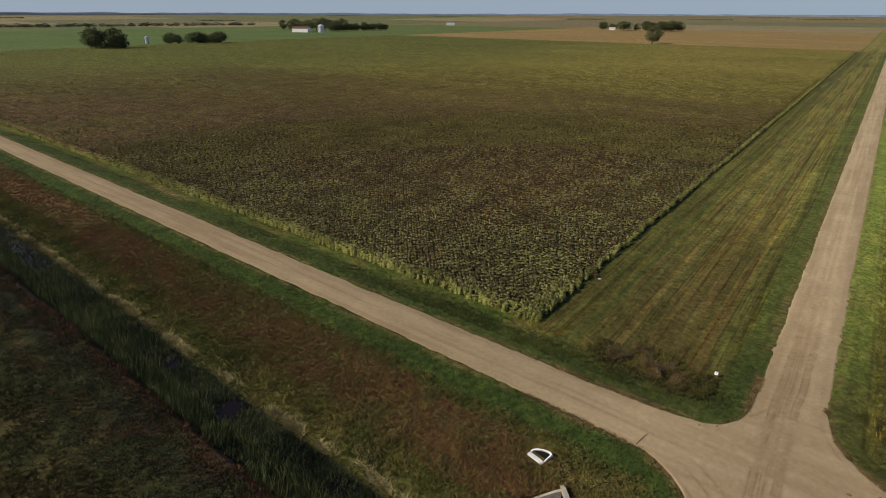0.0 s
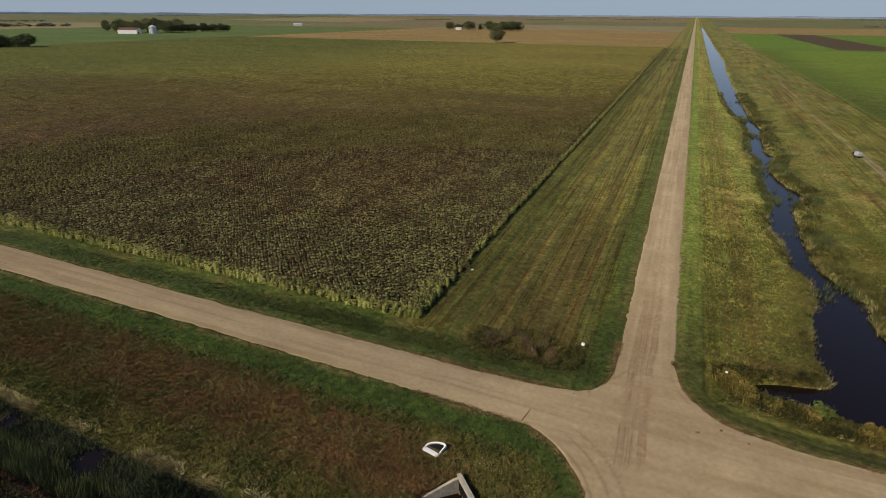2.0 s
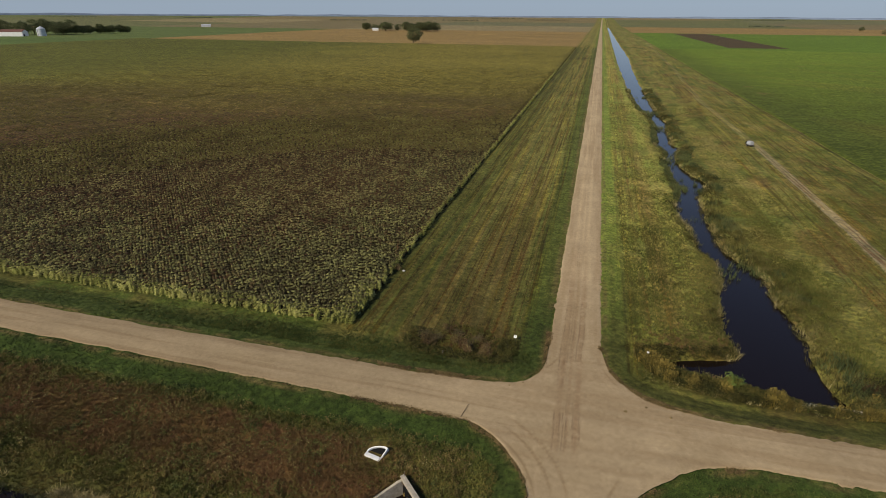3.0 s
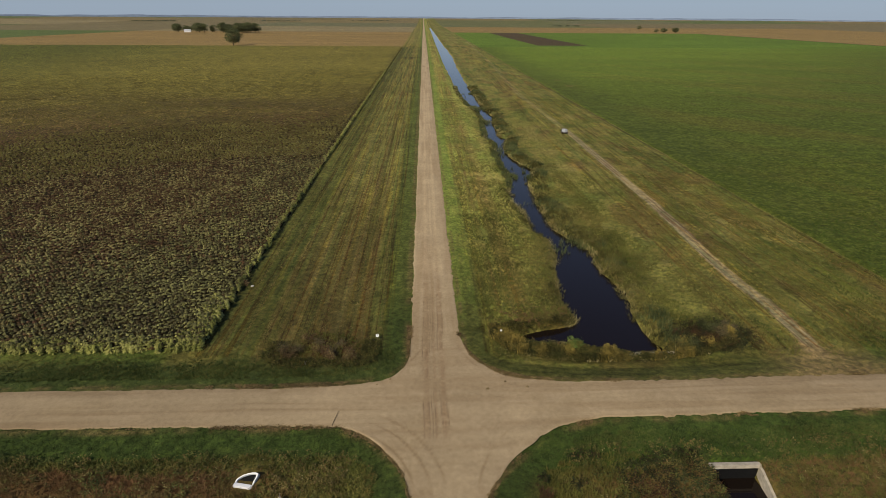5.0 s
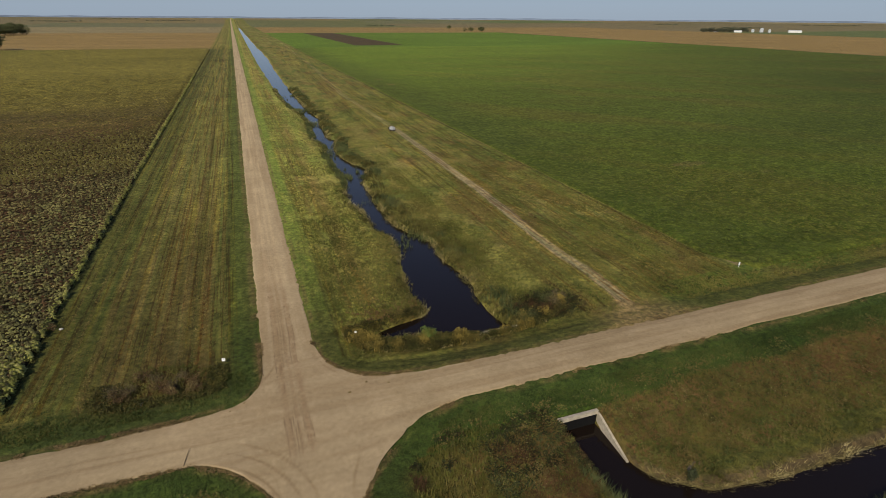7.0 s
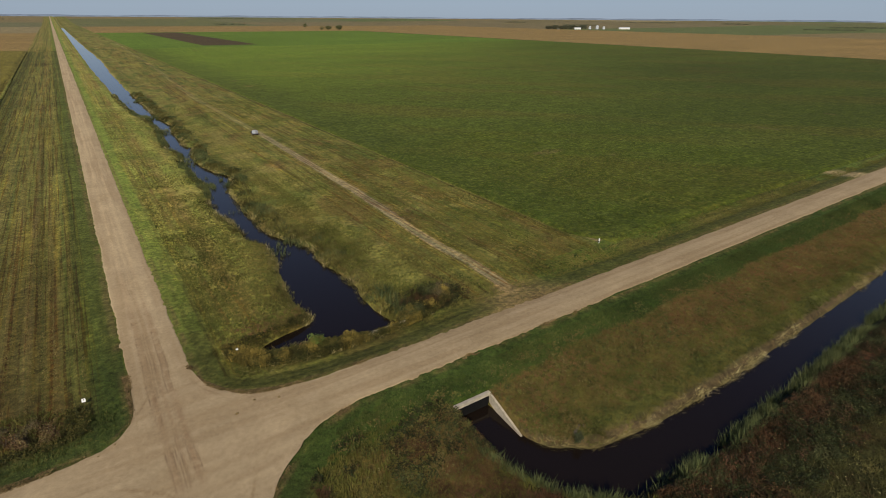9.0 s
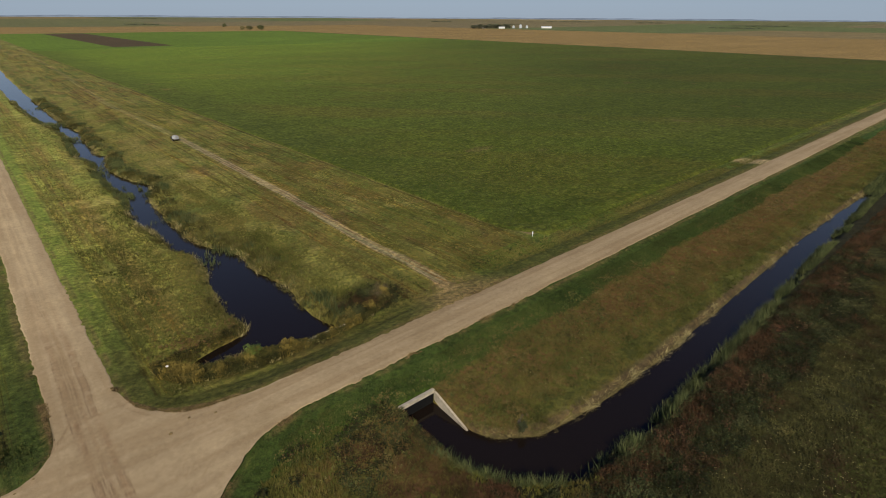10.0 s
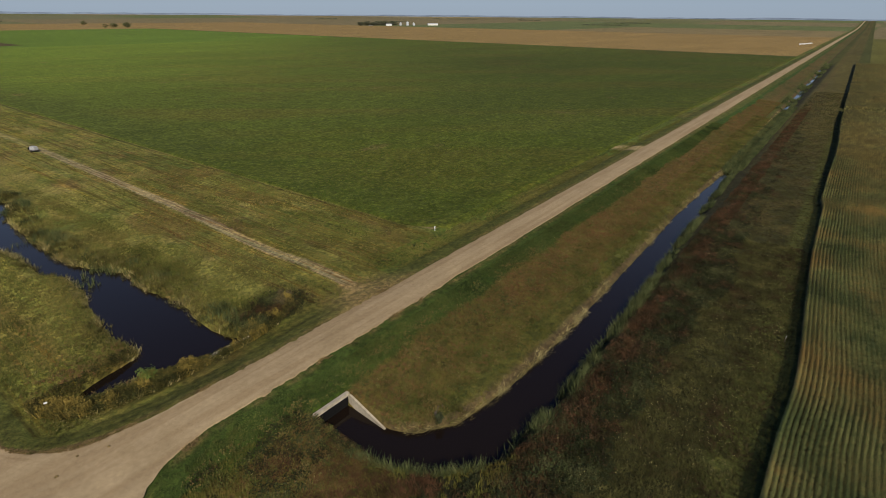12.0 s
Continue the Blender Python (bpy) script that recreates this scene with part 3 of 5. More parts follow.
gx = spread_lines(-75, 112, 0.5, 4950, 1.028, (-1650, -805, -34, 77, 786, 1620, 2420))
gy = spread_lines(-62, 92, 0.5, 4950, 1.028, (806, 1600, 2415, 3220))
X, Y = np.meshgrid(gx, gy)
me = raised("ground", np.stack([X, Y, height(X, Y)], -1).reshape(-1, 3), quads(len(gx), len(gy)), M_LAND, True)
mown = np.where((Y > 11) & (Y < 900), np.where((X > -34) & (X < -7), 1.0, np.where((X > 44) & (X < 80), 1.0, np.where((X > 5) & (X < 14), 0.6, 0.0))), 0.0)
mown *= 1 - step(road_gap(X, Y), 3.5, 2.0)
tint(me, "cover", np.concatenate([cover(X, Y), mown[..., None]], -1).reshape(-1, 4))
ground = tagged(new("ground", me), "flat prairie farmland with grassy verges and ditches", "ground", kind="structure")

# ---- gravel roads ----


def gravel_cover(x, y):
    v = y - axis_y(x)
    n1, n2 = fractal(x, y, 5.0, 61), fractal(x, y, 1.2, 71)
    north = (np.abs(x + 0.5) < 4.6) & (np.abs(y) > 12)
    streak = np.where(north, fractal(x, y * 0.04, 0.9, 62), fractal(x * 0.04, v, 0.9, 63))
    c = np.broadcast_to(np.array((0.385, 0.284, 0.160)), x.shape + (3,)).copy()
    cross = step(np.abs(x + 0.7), 9, 5) * step(np.abs(v), 14, 10)
    ew = np.exp(-((v - 1.3) / 0.5) ** 2) + np.exp(-((v + 1.3) / 0.5) ** 2) + 0.7 * np.exp(-((v + 0.2) / 0.3) ** 2)
    c = mixc(c, (0.45, 0.335, 0.19), ew * 0.5 * (np.abs(x) > 4) * (1 - cross))
    edge = step(np.abs(v), 2.1, 3.2) * (np.abs(x) > 12)
    c = mixc(c, (0.36, 0.26, 0.14), edge * 0.5)
    ns = np.exp(-((x + 2.0) / 0.42) ** 2) + np.exp(-((x - 0.1) / 0.4) ** 2) + 0.7 * np.exp(-((x + 0.9) / 0.25) ** 2)
    on = step(y, -7, -3) * step(y, 75, 20)
    c = mixc(c, (0.265, 0.168, 0.088), ns * on * (np.abs(x + 1) < 2.4) * (0.5 + n1 * 0.7) * (0.55 + 0.9 * fractal(x, y * 0.03, 0.35, 64)))
    wav = 0.12 * np.sin(y / 6.0) + 0.06 * np.sin(y / 1.7)
    rut = sum(np.exp(-((x - k + wav) / 0.09) ** 2) for k in (-1.75, -1.4, -1.05, -0.3, 0.4, -2.4))
    c = mixc(c, (0.16, 0.10, 0.055), rut * 0.75 * on * step(n1, 0.3, 0.55))
    c = mixc(c, (0.52, 0.385, 0.215), ns * 0.55 * step(y, 20, 70))
    c = mixc(c, (0.34, 0.245, 0.13), step(n1, 0.5, 0.7) * 0.45)
    c = mixc(c, (0.45, 0.335, 0.195), step(n2, 0.55, 0.75) * 0.4)
    c = mixc(c, (0.32, 0.225, 0.12), step(streak, 0.48, 0.3) * 0.6)
    c = mixc(c, (0.46, 0.345, 0.195), step(streak, 0.52, 0.72) * 0.5)
    # north arm brighter, side arms darker: lens fall-off of light put into the gravel
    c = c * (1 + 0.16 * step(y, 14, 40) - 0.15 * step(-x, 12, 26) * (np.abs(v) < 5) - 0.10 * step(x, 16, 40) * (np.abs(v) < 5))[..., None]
    # turning wheels leave arcs across the corners
    for cx, cy, r in ((-14, -14, 9.2), (-14, -14, 9.9), (-14, -14, 10.8), (-14, -14, 12.5), (-14, -14, 14.0), (17, -15, 11.2), (17, -15, 12.1), (18, -15, 13.5), (18, -15, 15.2), (16, 16, 14.0), (-15, 17, 13.4)):
        d = np.hypot(x - cx, y - cy) - r
        c = mixc(c, (0.27, 0.185, 0.095), np.exp(-(d / 0.16) ** 2) * 0.8 * cross * step(n1, 0.25, 0.55))
    return c


def ribbon(us, lo, hi, along_x, k):
    """A gravel sheet between two edges, k points across, with ragged rims that sink into the turf."""
    f = np.linspace(0, 1, k)
    U = np.repeat(us[:, None], k, 1)
    rag = lambda s: ((fractal(us, us * 0 + s, 0.7, 5) - 0.5) * 0.5 + (fractal(us, us * 0 + s, 7.0, 15) - 0.5) * 0.3) * (1 + 0.6 * (fractal(us, us * 0 + s, 23.0, 25) > 0.5))
    a, b = lo + rag(3.0), hi + rag(11.0)
    V = a[:, None] + (b - a)[:, None] * f[None, :]
    crown = 0.10 * (1 - (2 * f - 1) ** 2)
    x, y = (U, V) if along_x else (V, U)
    far = 27.0 * step(np.hypot(x, y), 2600, 5200)
    cross = step(np.abs(x + 0.3), 24, 12) * step(np.abs(y), 34, 15)
    sink = 0.09 * (np.abs(2 * f - 1) > 0.99)[None, :] * ((np.abs(x + 0.2) > 4.3) | (np.abs(y) > 15.2) if along_x else True)
    return x, y, far + 0.03 + crown[None, :] * (1 - cross) - sink


verts, faces, cov, base = [], [], [], 0
near_x = np.concatenate([-np.geomspace(40, 4900, 170)[::-1], np.arange(-39.6, -8, 0.3), np.arange(-8, 8, 0.14), np.arange(8.1, 60, 0.3), np.geomspace(60, 4900, 170)])
pieces = [
    ribbon(near_x, axis_y(near_x) + ramp(near_x, SOUTH_EDGE), axis_y(near_x) + ramp(near_x, NORTH_EDGE), True, 61),
]
yn = np.concatenate([np.arange(14.2, 120, 0.4), np.geomspace(120, 4900, 220)])
pieces.append(ribbon(yn, yn * 0 + ROAD_W, yn * 0 + ROAD_E, False, 57))
ys = -np.concatenate([np.arange(13.0, 80, 0.5), np.geomspace(80, 4900, 80)])
pieces.append(ribbon(ys, ys * 0 - 3.7, ys * 0 + 4.0, False, 15))
for k, (x, y, z) in enumerate(pieces):
    z = z + 0.004 * (k > 0)
    verts.append(np.stack([x, y, z], -1).reshape(-1, 3))
    faces.append(quads(x.shape[1], x.shape[0]) + base)
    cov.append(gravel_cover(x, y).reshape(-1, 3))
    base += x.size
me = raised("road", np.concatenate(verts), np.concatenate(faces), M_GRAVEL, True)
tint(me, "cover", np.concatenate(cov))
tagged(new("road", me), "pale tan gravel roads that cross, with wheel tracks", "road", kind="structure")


def water_sheet(name, x0, x1, y0, y1, slope, level, label):
    xs, ys = np.linspace(x0, x1, 40), np.linspace(y0, y1, 40)
    x, y = np.meshgrid(xs, ys)
    m = raised(name, np.stack([x, y + slope * x, x * 0 + level], -1).reshape(-1, 3), quads(40, 40), M_WATER, True)
    return tagged(new(name, m), label, "water", kind="structure")


water_sheet("water_north", 8, 60, 9.2, 2300, 0.0, WATER, "still dark water in the wide northern ditch")
water_sheet("water_south_east", 22, 2000, -36, -8.0, 0.022, LOW_WATER, "still dark water in the southern ditch")
water_sheet("water_south_west", -1600, -10, -34, -12, -0.006, LOW_WATER, "dark shallow water in the weedy ditch")

# ---- growth: many small blades and leaves ----
RNG = np.random.default_rng(7)


def scatter(x0, x1, y0, y1, count):
    return RNG.uniform(x0, x1, count), RNG.uniform(y0, y1, count)


def blades(x, y, tall, n=4, wide=0.07, lean=0.45, z=None):
    """Tufts: n narrow triangles from each root."""
    x, y = np.repeat(x, n), np.repeat(y, n)
    tall = np.repeat(np.broadcast_to(tall, (len(x) // n,)), n) * RNG.uniform(0.6, 1.15, len(x))
    z = height(x, y) - 0.03 if z is None else np.repeat(z, n)
    a, b = RNG.uniform(0, 6.283, len(x)), RNG.uniform(0, 6.283, len(x))
    r = RNG.uniform(0, 0.16, len(x)) * (0.5 + tall)
    cx, cy = x + r * np.cos(b), y + r * np.sin(b)
    w = wide * RNG.uniform(0.6, 1.4, len(x)) * 0.5
    p = np.stack([cx - w * np.sin(a), cy + w * np.cos(a), z], -1)
    q = np.stack([cx + w * np.sin(a), cy - w * np.cos(a), z], -1)
    s = lean * tall * RNG.uniform(0.2, 1.2, len(x))
    t = np.stack([cx + s * np.cos(b), cy + s * np.sin(b), z + tall], -1)
    return np.stack([p, q, t], 1).reshape(-1, 3)


def leaves(x, y, z, rx, rz, n, size):
    """Clumps: n leaf triangles at random in a squat ball about each centre."""
    m = len(x) * n
    rep = lambda v: np.repeat(np.broadcast_to(v, (len(x),)), n)
    d = RNG.normal(size=(m, 3))
    d /= np.linalg.norm(d, axis=1)[:, None]
    d *= RNG.uniform(0.45, 1.0, m)[:, None]
    c = np.stack([rep(x) + d[:, 0] * rep(rx), rep(y) + d[:, 1] * rep(rx), rep(z) + d[:, 2] * rep(rz)], -1)
    u = RNG.normal(size=(m, 3)) * (1, 1, 0.55)
    u /= np.linalg.norm(u, axis=1)[:, None]
    w = RNG.normal(size=(m, 3)) * (1, 1, 0.55)
    w -= u * (u * w).sum(1)[:, None]
    w /= np.linalg.norm(w, axis=1)[:, None]
    s = (rep(size) * RNG.uniform(0.6, 1.3, m))[:, None]
    return np.stack([c + u * s, c - u * s * 0.55 + w * s * 0.6, c - u * s * 0.55 - w * s * 0.6], 1).reshape(-1, 3)


def rosettes(x, y, z, n, long, droop, wide):
    """Plants: n leaves that spread from one top point, so that a plant is one piece."""
    m = len(x)
    a = np.linspace(0, 6.283, n, endpoint=False)[None, :] + RNG.uniform(0, 6.283, (m, 1)) + RNG.uniform(-0.4, 0.4, (m, n))
    r = long * RNG.uniform(0.7, 1.25, (m, n))
    d = droop * RNG.uniform(0.4, 1.5, (m, n))
    v = np.zeros((m, 1 + 2 * n, 3))
    v[:, 0] = np.stack([x, y, z], -1)
    for k, s in ((0, -1), (1, 1)):
        v[:, 1 + k::2, 0] = x[:, None] + r * np.cos(a) - s * wide * np.sin(a)
        v[:, 1 + k::2, 1] = y[:, None] + r * np.sin(a) + s * wide * np.cos(a)
        v[:, 1 + k::2, 2] = z[:, None] - d
    one = np.stack([np.zeros(n, int), 1 + 2 * np.arange(n), 2 + 2 * np.arange(n)], -1)
    f = (np.arange(m)[:, None, None] * (1 + 2 * n) + one[None]).reshape(-1, 3)
    return v.reshape(-1, 3), f


def plants(name, sets, mat, label):
    v, f, base = [], [], 0
    for a, b in sets:
        v.append(a)
        f.append(b + base)
        base += len(a)
    return tagged(new(name, raised(name, np.concatenate(v), np.concatenate(f), mat)), label, "crop", kind="stuff")


def stuff(name, tris, mat, label, category):
    v = np.concatenate(tris)
    me = raised(name, v, np.arange(len(v)).reshape(-1, 3), mat)
    return tagged(new(name, me), label, category, kind="stuff")


def keep(x, y, mask):
    return x[mask], y[mask]


def thin_out(x, y, size, seed, cut):
    """Keep where drifting noise is high, so that growth stands in patches."""
    return keep(x, y, fractal(x, y, size, seed) + RNG.uniform(-0.12, 0.12, len(x)) > cut)


# short turf along the gravel
tr, tn = [], []
for area, count in (((-110, 120, -9, 12), 60000), ((-14, 14, -40, 90), 34000), ((120, 260, -8, 16), 16000), ((-260, -110, -8, 12), 16000)):
    x, y = scatter(*area, count)
    g = road_gap(x, y)
    x, y = keep(x, y, (g > -0.12) & (g < 5.5) & (height(x, y) > WATER + 0.2))
    olive = ((x > 3) & (y > 0)) | (y > 14)
    tr.append(blades(*keep(x, y, ~olive), 0.2, 3, 0.08))
    tn.append(blades(*keep(x, y, olive & (RNG.uniform(0, 1, len(x)) < 0.6)), 0.15, 3, 0.08))
x, v = scatter(14, 260, -10.2, -5.0, 26000)
y = v + axis_y(x)
x, y = keep(x, y, (v + (fractal(x, y, 11.0, 21) - 0.5) * 4 > -9.6) & (road_gap(x, y) > 2) & (height(x, y) > -1.6))
tr.append(blades(x, y, 0.32, 5, 0.09, 0.8))
x, y = scatter(-70, -6, 3.6, 13, 16000)
g = road_gap(x, y)
x, y = keep(x, y, (g > 2.0) & (g + RNG.uniform(0, 5, len(x)) < 8.5) & (y < 12.2) & (np.hypot((x + 15.5) / 6.5, (y - 13) / 3.6) > 1) & (RNG.uniform(0, 40, len(x)) < x + 74))
x, y = thin_out(x, y, 4.0, 143, 0.40)
half = RNG.uniform(0, 1, len(x)) < 0.5
tr.append(blades(*keep(x, y, half), 0.30, 5, 0.09, 0.9))
tn.append(blades(*keep(x, y, ~half), 0.28, 5, 0.09, 0.9))
M_TURF = leafy("mown_turf", [(0.055, 0.066, 0.021), (0.082, 0.09, 0.028), (0.115, 0.108, 0.038)])
stuff("mown_turf", tn, M_TURF, "short olive turf beside the northern road", "grass")
stuff("roadside_grass", tr, M_GRASS, "short green turf beside the gravel roads", "grass")

# rough grass over the verges
tr = []
for area, count in (((-34, -9, 10, 90), 12000), ((6, 40, 10, 130), 52000), ((36, 80, 9, 120), 42000), ((-34, 80, 90, 260), 30000), ((-260, -34, 6, 13.5), 9000), ((70, 260, 7, 15), 9000)):
    x, y = scatter(*area, count)
    w, e = pond_gap(x, y)
    wob = np.abs(x - ramp(y, TRACK))
    x, y = keep(x, y, (road_gap(x, y) > 4) & (height(x, y) > WATER + 0.05) & (wob > 1.3))
    if 100 < area[3] < 200:
        x, y = keep(x, y, RNG.uniform(0, 1, len(x)) < (area[3] - y) / 70)
    x, y = thin_out(x, y, 5.0, 77, 0.34)
    tr.append(blades(x, y, np.where(x < -5, 0.2, 0.42), 3, 0.10, 0.8))
stuff("rough_grass", tr, M_ROUGH, "rough yellowing grass on the verges and banks", "grass")

# hay lines left by the mower, along the road
tr = []
for k, (x0, dense) in enumerate(((-9.2, 4), (-12.2, 9), (-13.4, 5), (-15.1, 10), (-17.6, 5), (-19.4, 4), (-21.6, 7), (-23.8, 5), (-25.6, 8), (-28.4, 5), (-30.6, 5), (9.6, 4), (12.4, 5), (15.2, 3), (61, 5), (64.5, 6), (68.5, 5), (73, 6))):
    count = int(dense * 300)
    y = 13 + 330 * RNG.uniform(0, 1, count) ** 1.3
    x = x0 + (lattice(y, y * 0 + k, 24.0, 191) - 0.5) * 1.3 + RNG.normal(0, 0.16, count)
    m = (fractal(y, y * 0 + k * 7.0, 14.0, 193) > 0.40) & (height(x, y) > WATER + 0.2) & (road_gap(x, y) > 4)
    tr.append(blades(x[m], y[m], 0.16, 4, 0.10, 1.8))
M_HAY = leafy("hay", [(0.11, 0.085, 0.036), (0.165, 0.132, 0.056), (0.24, 0.195, 0.09)], 5.0)
stuff("hay_lines", tr, M_HAY, "thin lines of dry cut hay along the verges", "hay")

# russet weeds south of the east-west road
tr, tg = [], []
for x0, x1, count in ((-130, -6, 21000), (-300, -130, 9000), (16, 140, 15000), (140, 360, 9000)):
    x, v = scatter(x0, x1, -20.5, -7.5, count)
    y = v + axis_y(x)
    m = (height(x, y) > LOW_WATER + 0.25) & (road_gap(x, y) > 3.5)
    m &= np.hypot(x + 20.6, y + 9.6) > 1.5
    m &= (x < 0) | (v + (fractal(x, y, 11.0, 21) - 0.5) * 4 < -9.2)
    x, y, v = x[m], y[m], v[m]
    red = step(v + (fractal(x, y, 11.0, 21) - 0.5) * 3, -8.4, -10.2) * np.where(x < 0, step(v, -19.5, -16.5), 0.42) * step(np.abs(x), 12, 26) * (0.6 + 0.4 * step(fractal(x * 0.4, y, 9.0, 23), 0.3, 0.5)) > RNG.uniform(0.05, 0.75, len(x))
    a, b = keep(x, y, red)
    tr.append(blades(a, b, 0.42, 14, 0.06, 1.3))
    a, b = keep(x, y, ~red)
    tg.append(blades(a, b, 0.36, 6, 0.10, 1.2))
stuff("russet_weeds", tr, M_RUSSET, "bushy red-brown weeds covering the ditch slope", "weeds")

# leafy weeds that stand above the slope's grass
M_SLOPE = leafy("slope_weeds", [(0.044, 0.058, 0.024), (0.082, 0.10, 0.035), (0.135, 0.132, 0.046), (0.13, 0.082, 0.042), (0.18, 0.15, 0.068)], 4.0, drifts=0.5, own=0.6)
tr = []
for x0, x1, count in ((-150, -7, 15000), (12, 170, 15000)):
    x, v = scatter(x0, x1, -21.5, -7.0, count)
    y = v + axis_y(x)
    m = (height(x, y) > LOW_WATER + 0.25) & (road_gap(x, y) > 3.2) & (np.hypot(x + 20.6, y + 10.2) > 1.5)
    m &= np.hypot(x + 16, y + 14.5) > 3.2
    x, y = keep(x, y, m & (RNG.uniform(0, 1, len(x)) < 1.15 - np.abs(x) / 170))
    x, y = thin_out(x, y, 3.0, 101, 0.50)
    tr.append(leaves(x, y, height(x, y) + 0.34, 0.30, 0.34, 9, 0.105))
stuff("slope_weeds", tr, M_SLOPE, "mixed green and brown leafy weeds on the ditch slopes", "weeds")

# dark weeds beyond the ditch
tr, to = [], []
for x0, x1, count in ((-130, 0, 54000), (-260, -130, 12000), (8, 120, 50000), (120, 420, 20000)):
    x, v = scatter(x0, x1, -57, -32.0, count)
    x, v = keep(x, v, (v < -32.0) & (np.abs(x - 0.15) > 5.2) & ((x < 0) | (v + RNG.uniform(0, 4, len(v)) > -50.5)))
    y = v + axis_y(x)
    x, y = thin_out(x, y, 4.0, 99, 0.28)
    far = y - axis_y(x) + (fractal(x, y, 8.0, 261) - 0.5) * 9 < np.where(x > 0, -41.0, -40.0)
    a, b = keep(x, y, ~far)
    tr.append(leaves(a, b, height(a, b) + 0.25, 0.3, 0.28, 7, 0.10))
    a, b = keep(x, y, far)
    to.append(blades(a, b, 0.36, 5, 0.085, 1.1))
x, v = scatter(30, 260, -41, -32.6, 9000)
y = v + axis_y(x)
x, y = keep(x, y, RNG.uniform(0, 1, len(x)) < 1.3 - x / 200)
x, y = thin_out(x, y, 3.0, 95, 0.50)
x, y = keep(x, y, height(x, y) > LOW_WATER + 0.3)
ruddy = (fractal(x, y, 5.0, 97) + RNG.uniform(-0.1, 0.1, len(x)) > 0.52) & (y - axis_y(x) > -38.5)
tr.append(leaves(*keep(x, y, ~ruddy), height(*keep(x, y, ~ruddy)) + 0.55, 0.42, 0.5, 16, 0.12))
a, b = keep(x, y, ruddy)
tall_red = [leaves(a, b, height(a, b) + 0.5, 0.40, 0.5, 14, 0.11)]
stuff("ditch_weeds", tr, M_BRUSH, "dark mixed weeds on the bank beyond the ditch", "weeds")
stuff("olive_grass", to, M_OLIVE, "dull olive grass on the bank beyond the ditch", "grass")
x, v = scatter(-240, 330, -36.2, -32.0, 17000)
v = np.where(x < 0, v * 0.7 - 8.4, v)
y = v + axis_y(x)
x, y = thin_out(x, y, 6.0, 181, 0.40)
x, y = keep(x, y, height(x, y) > LOW_WATER + 0.3)
stuff("red_stalks", tall_red + [blades(x, y, 0.55, 9, 0.055, 0.8)], M_REDSTALK, "line of reddish dead stalks along the ditch bank", "weeds")

# mixed tall grass on the southern slope
for x0, x1, low, count in ((-260, -8, -21.9, 15000), (14, 300, -23.6, 11000)):
    x, v = scatter(x0, x1, low, -16.0, count)
    y = v + axis_y(x)
    x, y = keep(x, y, height(x, y) > LOW_WATER + 0.1)
    tg.append(blades(x, y, 0.42, 6, 0.10, 1.2))
x, v = scatter(-200, -12, -23.7, -21.6, 12000)
y = v + axis_y(x)
tg.append(blades(x, y, 0.22, 5, 0.09, 1.3))
stuff("ditch_grass", tg, M_LUSH, "tall olive grass on the ditch slope", "grass")

# dry reeds at the water's edge
tr = []
x, v = scatter(-260, -12, -23.0, -22.1, 11000)
v = v + (fractal(x, x * 0, 9.0, 263) - 0.5) * 1.2
y = v + axis_y(x)
x, y = thin_out(x, y, 2.5, 111, 0.50)
tr.append(blades(x, y, 0.55, 6, 0.10, 1.5))
x, v = scatter(32, 330, -1.0, 1.0, 8000)
v = v * 0.6 + ramp(x, SHORE_N) + 0.35
y = v + axis_y(x)
x, y = thin_out(x, y, 3.0, 112, 0.60)
tr.append(blades(x, y, 0.6, 3, 0.05, 1.4))
x, v = scatter(31.4, 75, -0.4, 0.3, 700)
v = v + ramp(x, SHORE_N) + 0.1
y = v + axis_y(x)
x, y = thin_out(x, y, 2.5, 115, 0.46)
tr.append(blades(x, y, 0.55, 4, 0.05, 1.7))
x, y = scatter(8, 44, 9.5, 330, 90000)
w, e = pond_gap(x, y)
g = np.maximum(w, e)
x, y = keep(x, y, (g > -0.4) & (g < 0.7) & (y - axis_y(x) > 14.0))
x, y = thin_out(x, y, 5.0, 113, 0.57)
tr.append(blades(x, y, 1.0, 4, 0.07, 0.7))
# yellowing weeds round the pond's southern end
CURB = [(6.5, 22), (6.8, 16), (7.6, 14.2), (9, 12), (10.8, 10.6), (14, 9.2), (18, 8.6), (30, 8.7), (38, 9.6), (45, 12), (49, 15)]
x, y = scatter(6.5, 44, 8, 20, 26000)
d = y - axis_y(x) - ramp(x, [(a, b) for a, b in CURB[2:]])
x, y = keep(x, y, (d > 0.3) & (d < 3.6) & (height(x, y) > WATER - 0.1) & (x > 7.4) & (x < 43))
x, y = thin_out(x, y, 3.0, 131, 0.30)
half = RNG.uniform(0, 1, len(x)) < 0.03
tr.append(blades(*keep(x, y, half), 0.85, 5, 0.10, 0.5))
M_YELLOW = leafy("yellow_weeds", [(0.022, 0.024, 0.010), (0.045, 0.05, 0.016), (0.075, 0.068, 0.024), (0.14, 0.11, 0.042)], 3.0)
a, b = keep(x, y, ~half)
pick = (RNG.uniform(0, 1, len(a)) < 0.34) & (fractal(a, b, 1.6, 271) > 0.53)
gold = keep(a, b, pick)
x, y = scatter(8, 23, 16, 24, 5200)
w, e = pond_gap(x, y)
m = (height(x, y) > WATER + 0.05) & (w > -0.2) & (y - ramp(x, [(8, 17.5), (12.4, 18), (16, 19.4), (19.8, 20.2), (23, 22)]) < 2.2 * fractal(x, y, 3.0, 133) + 0.6)
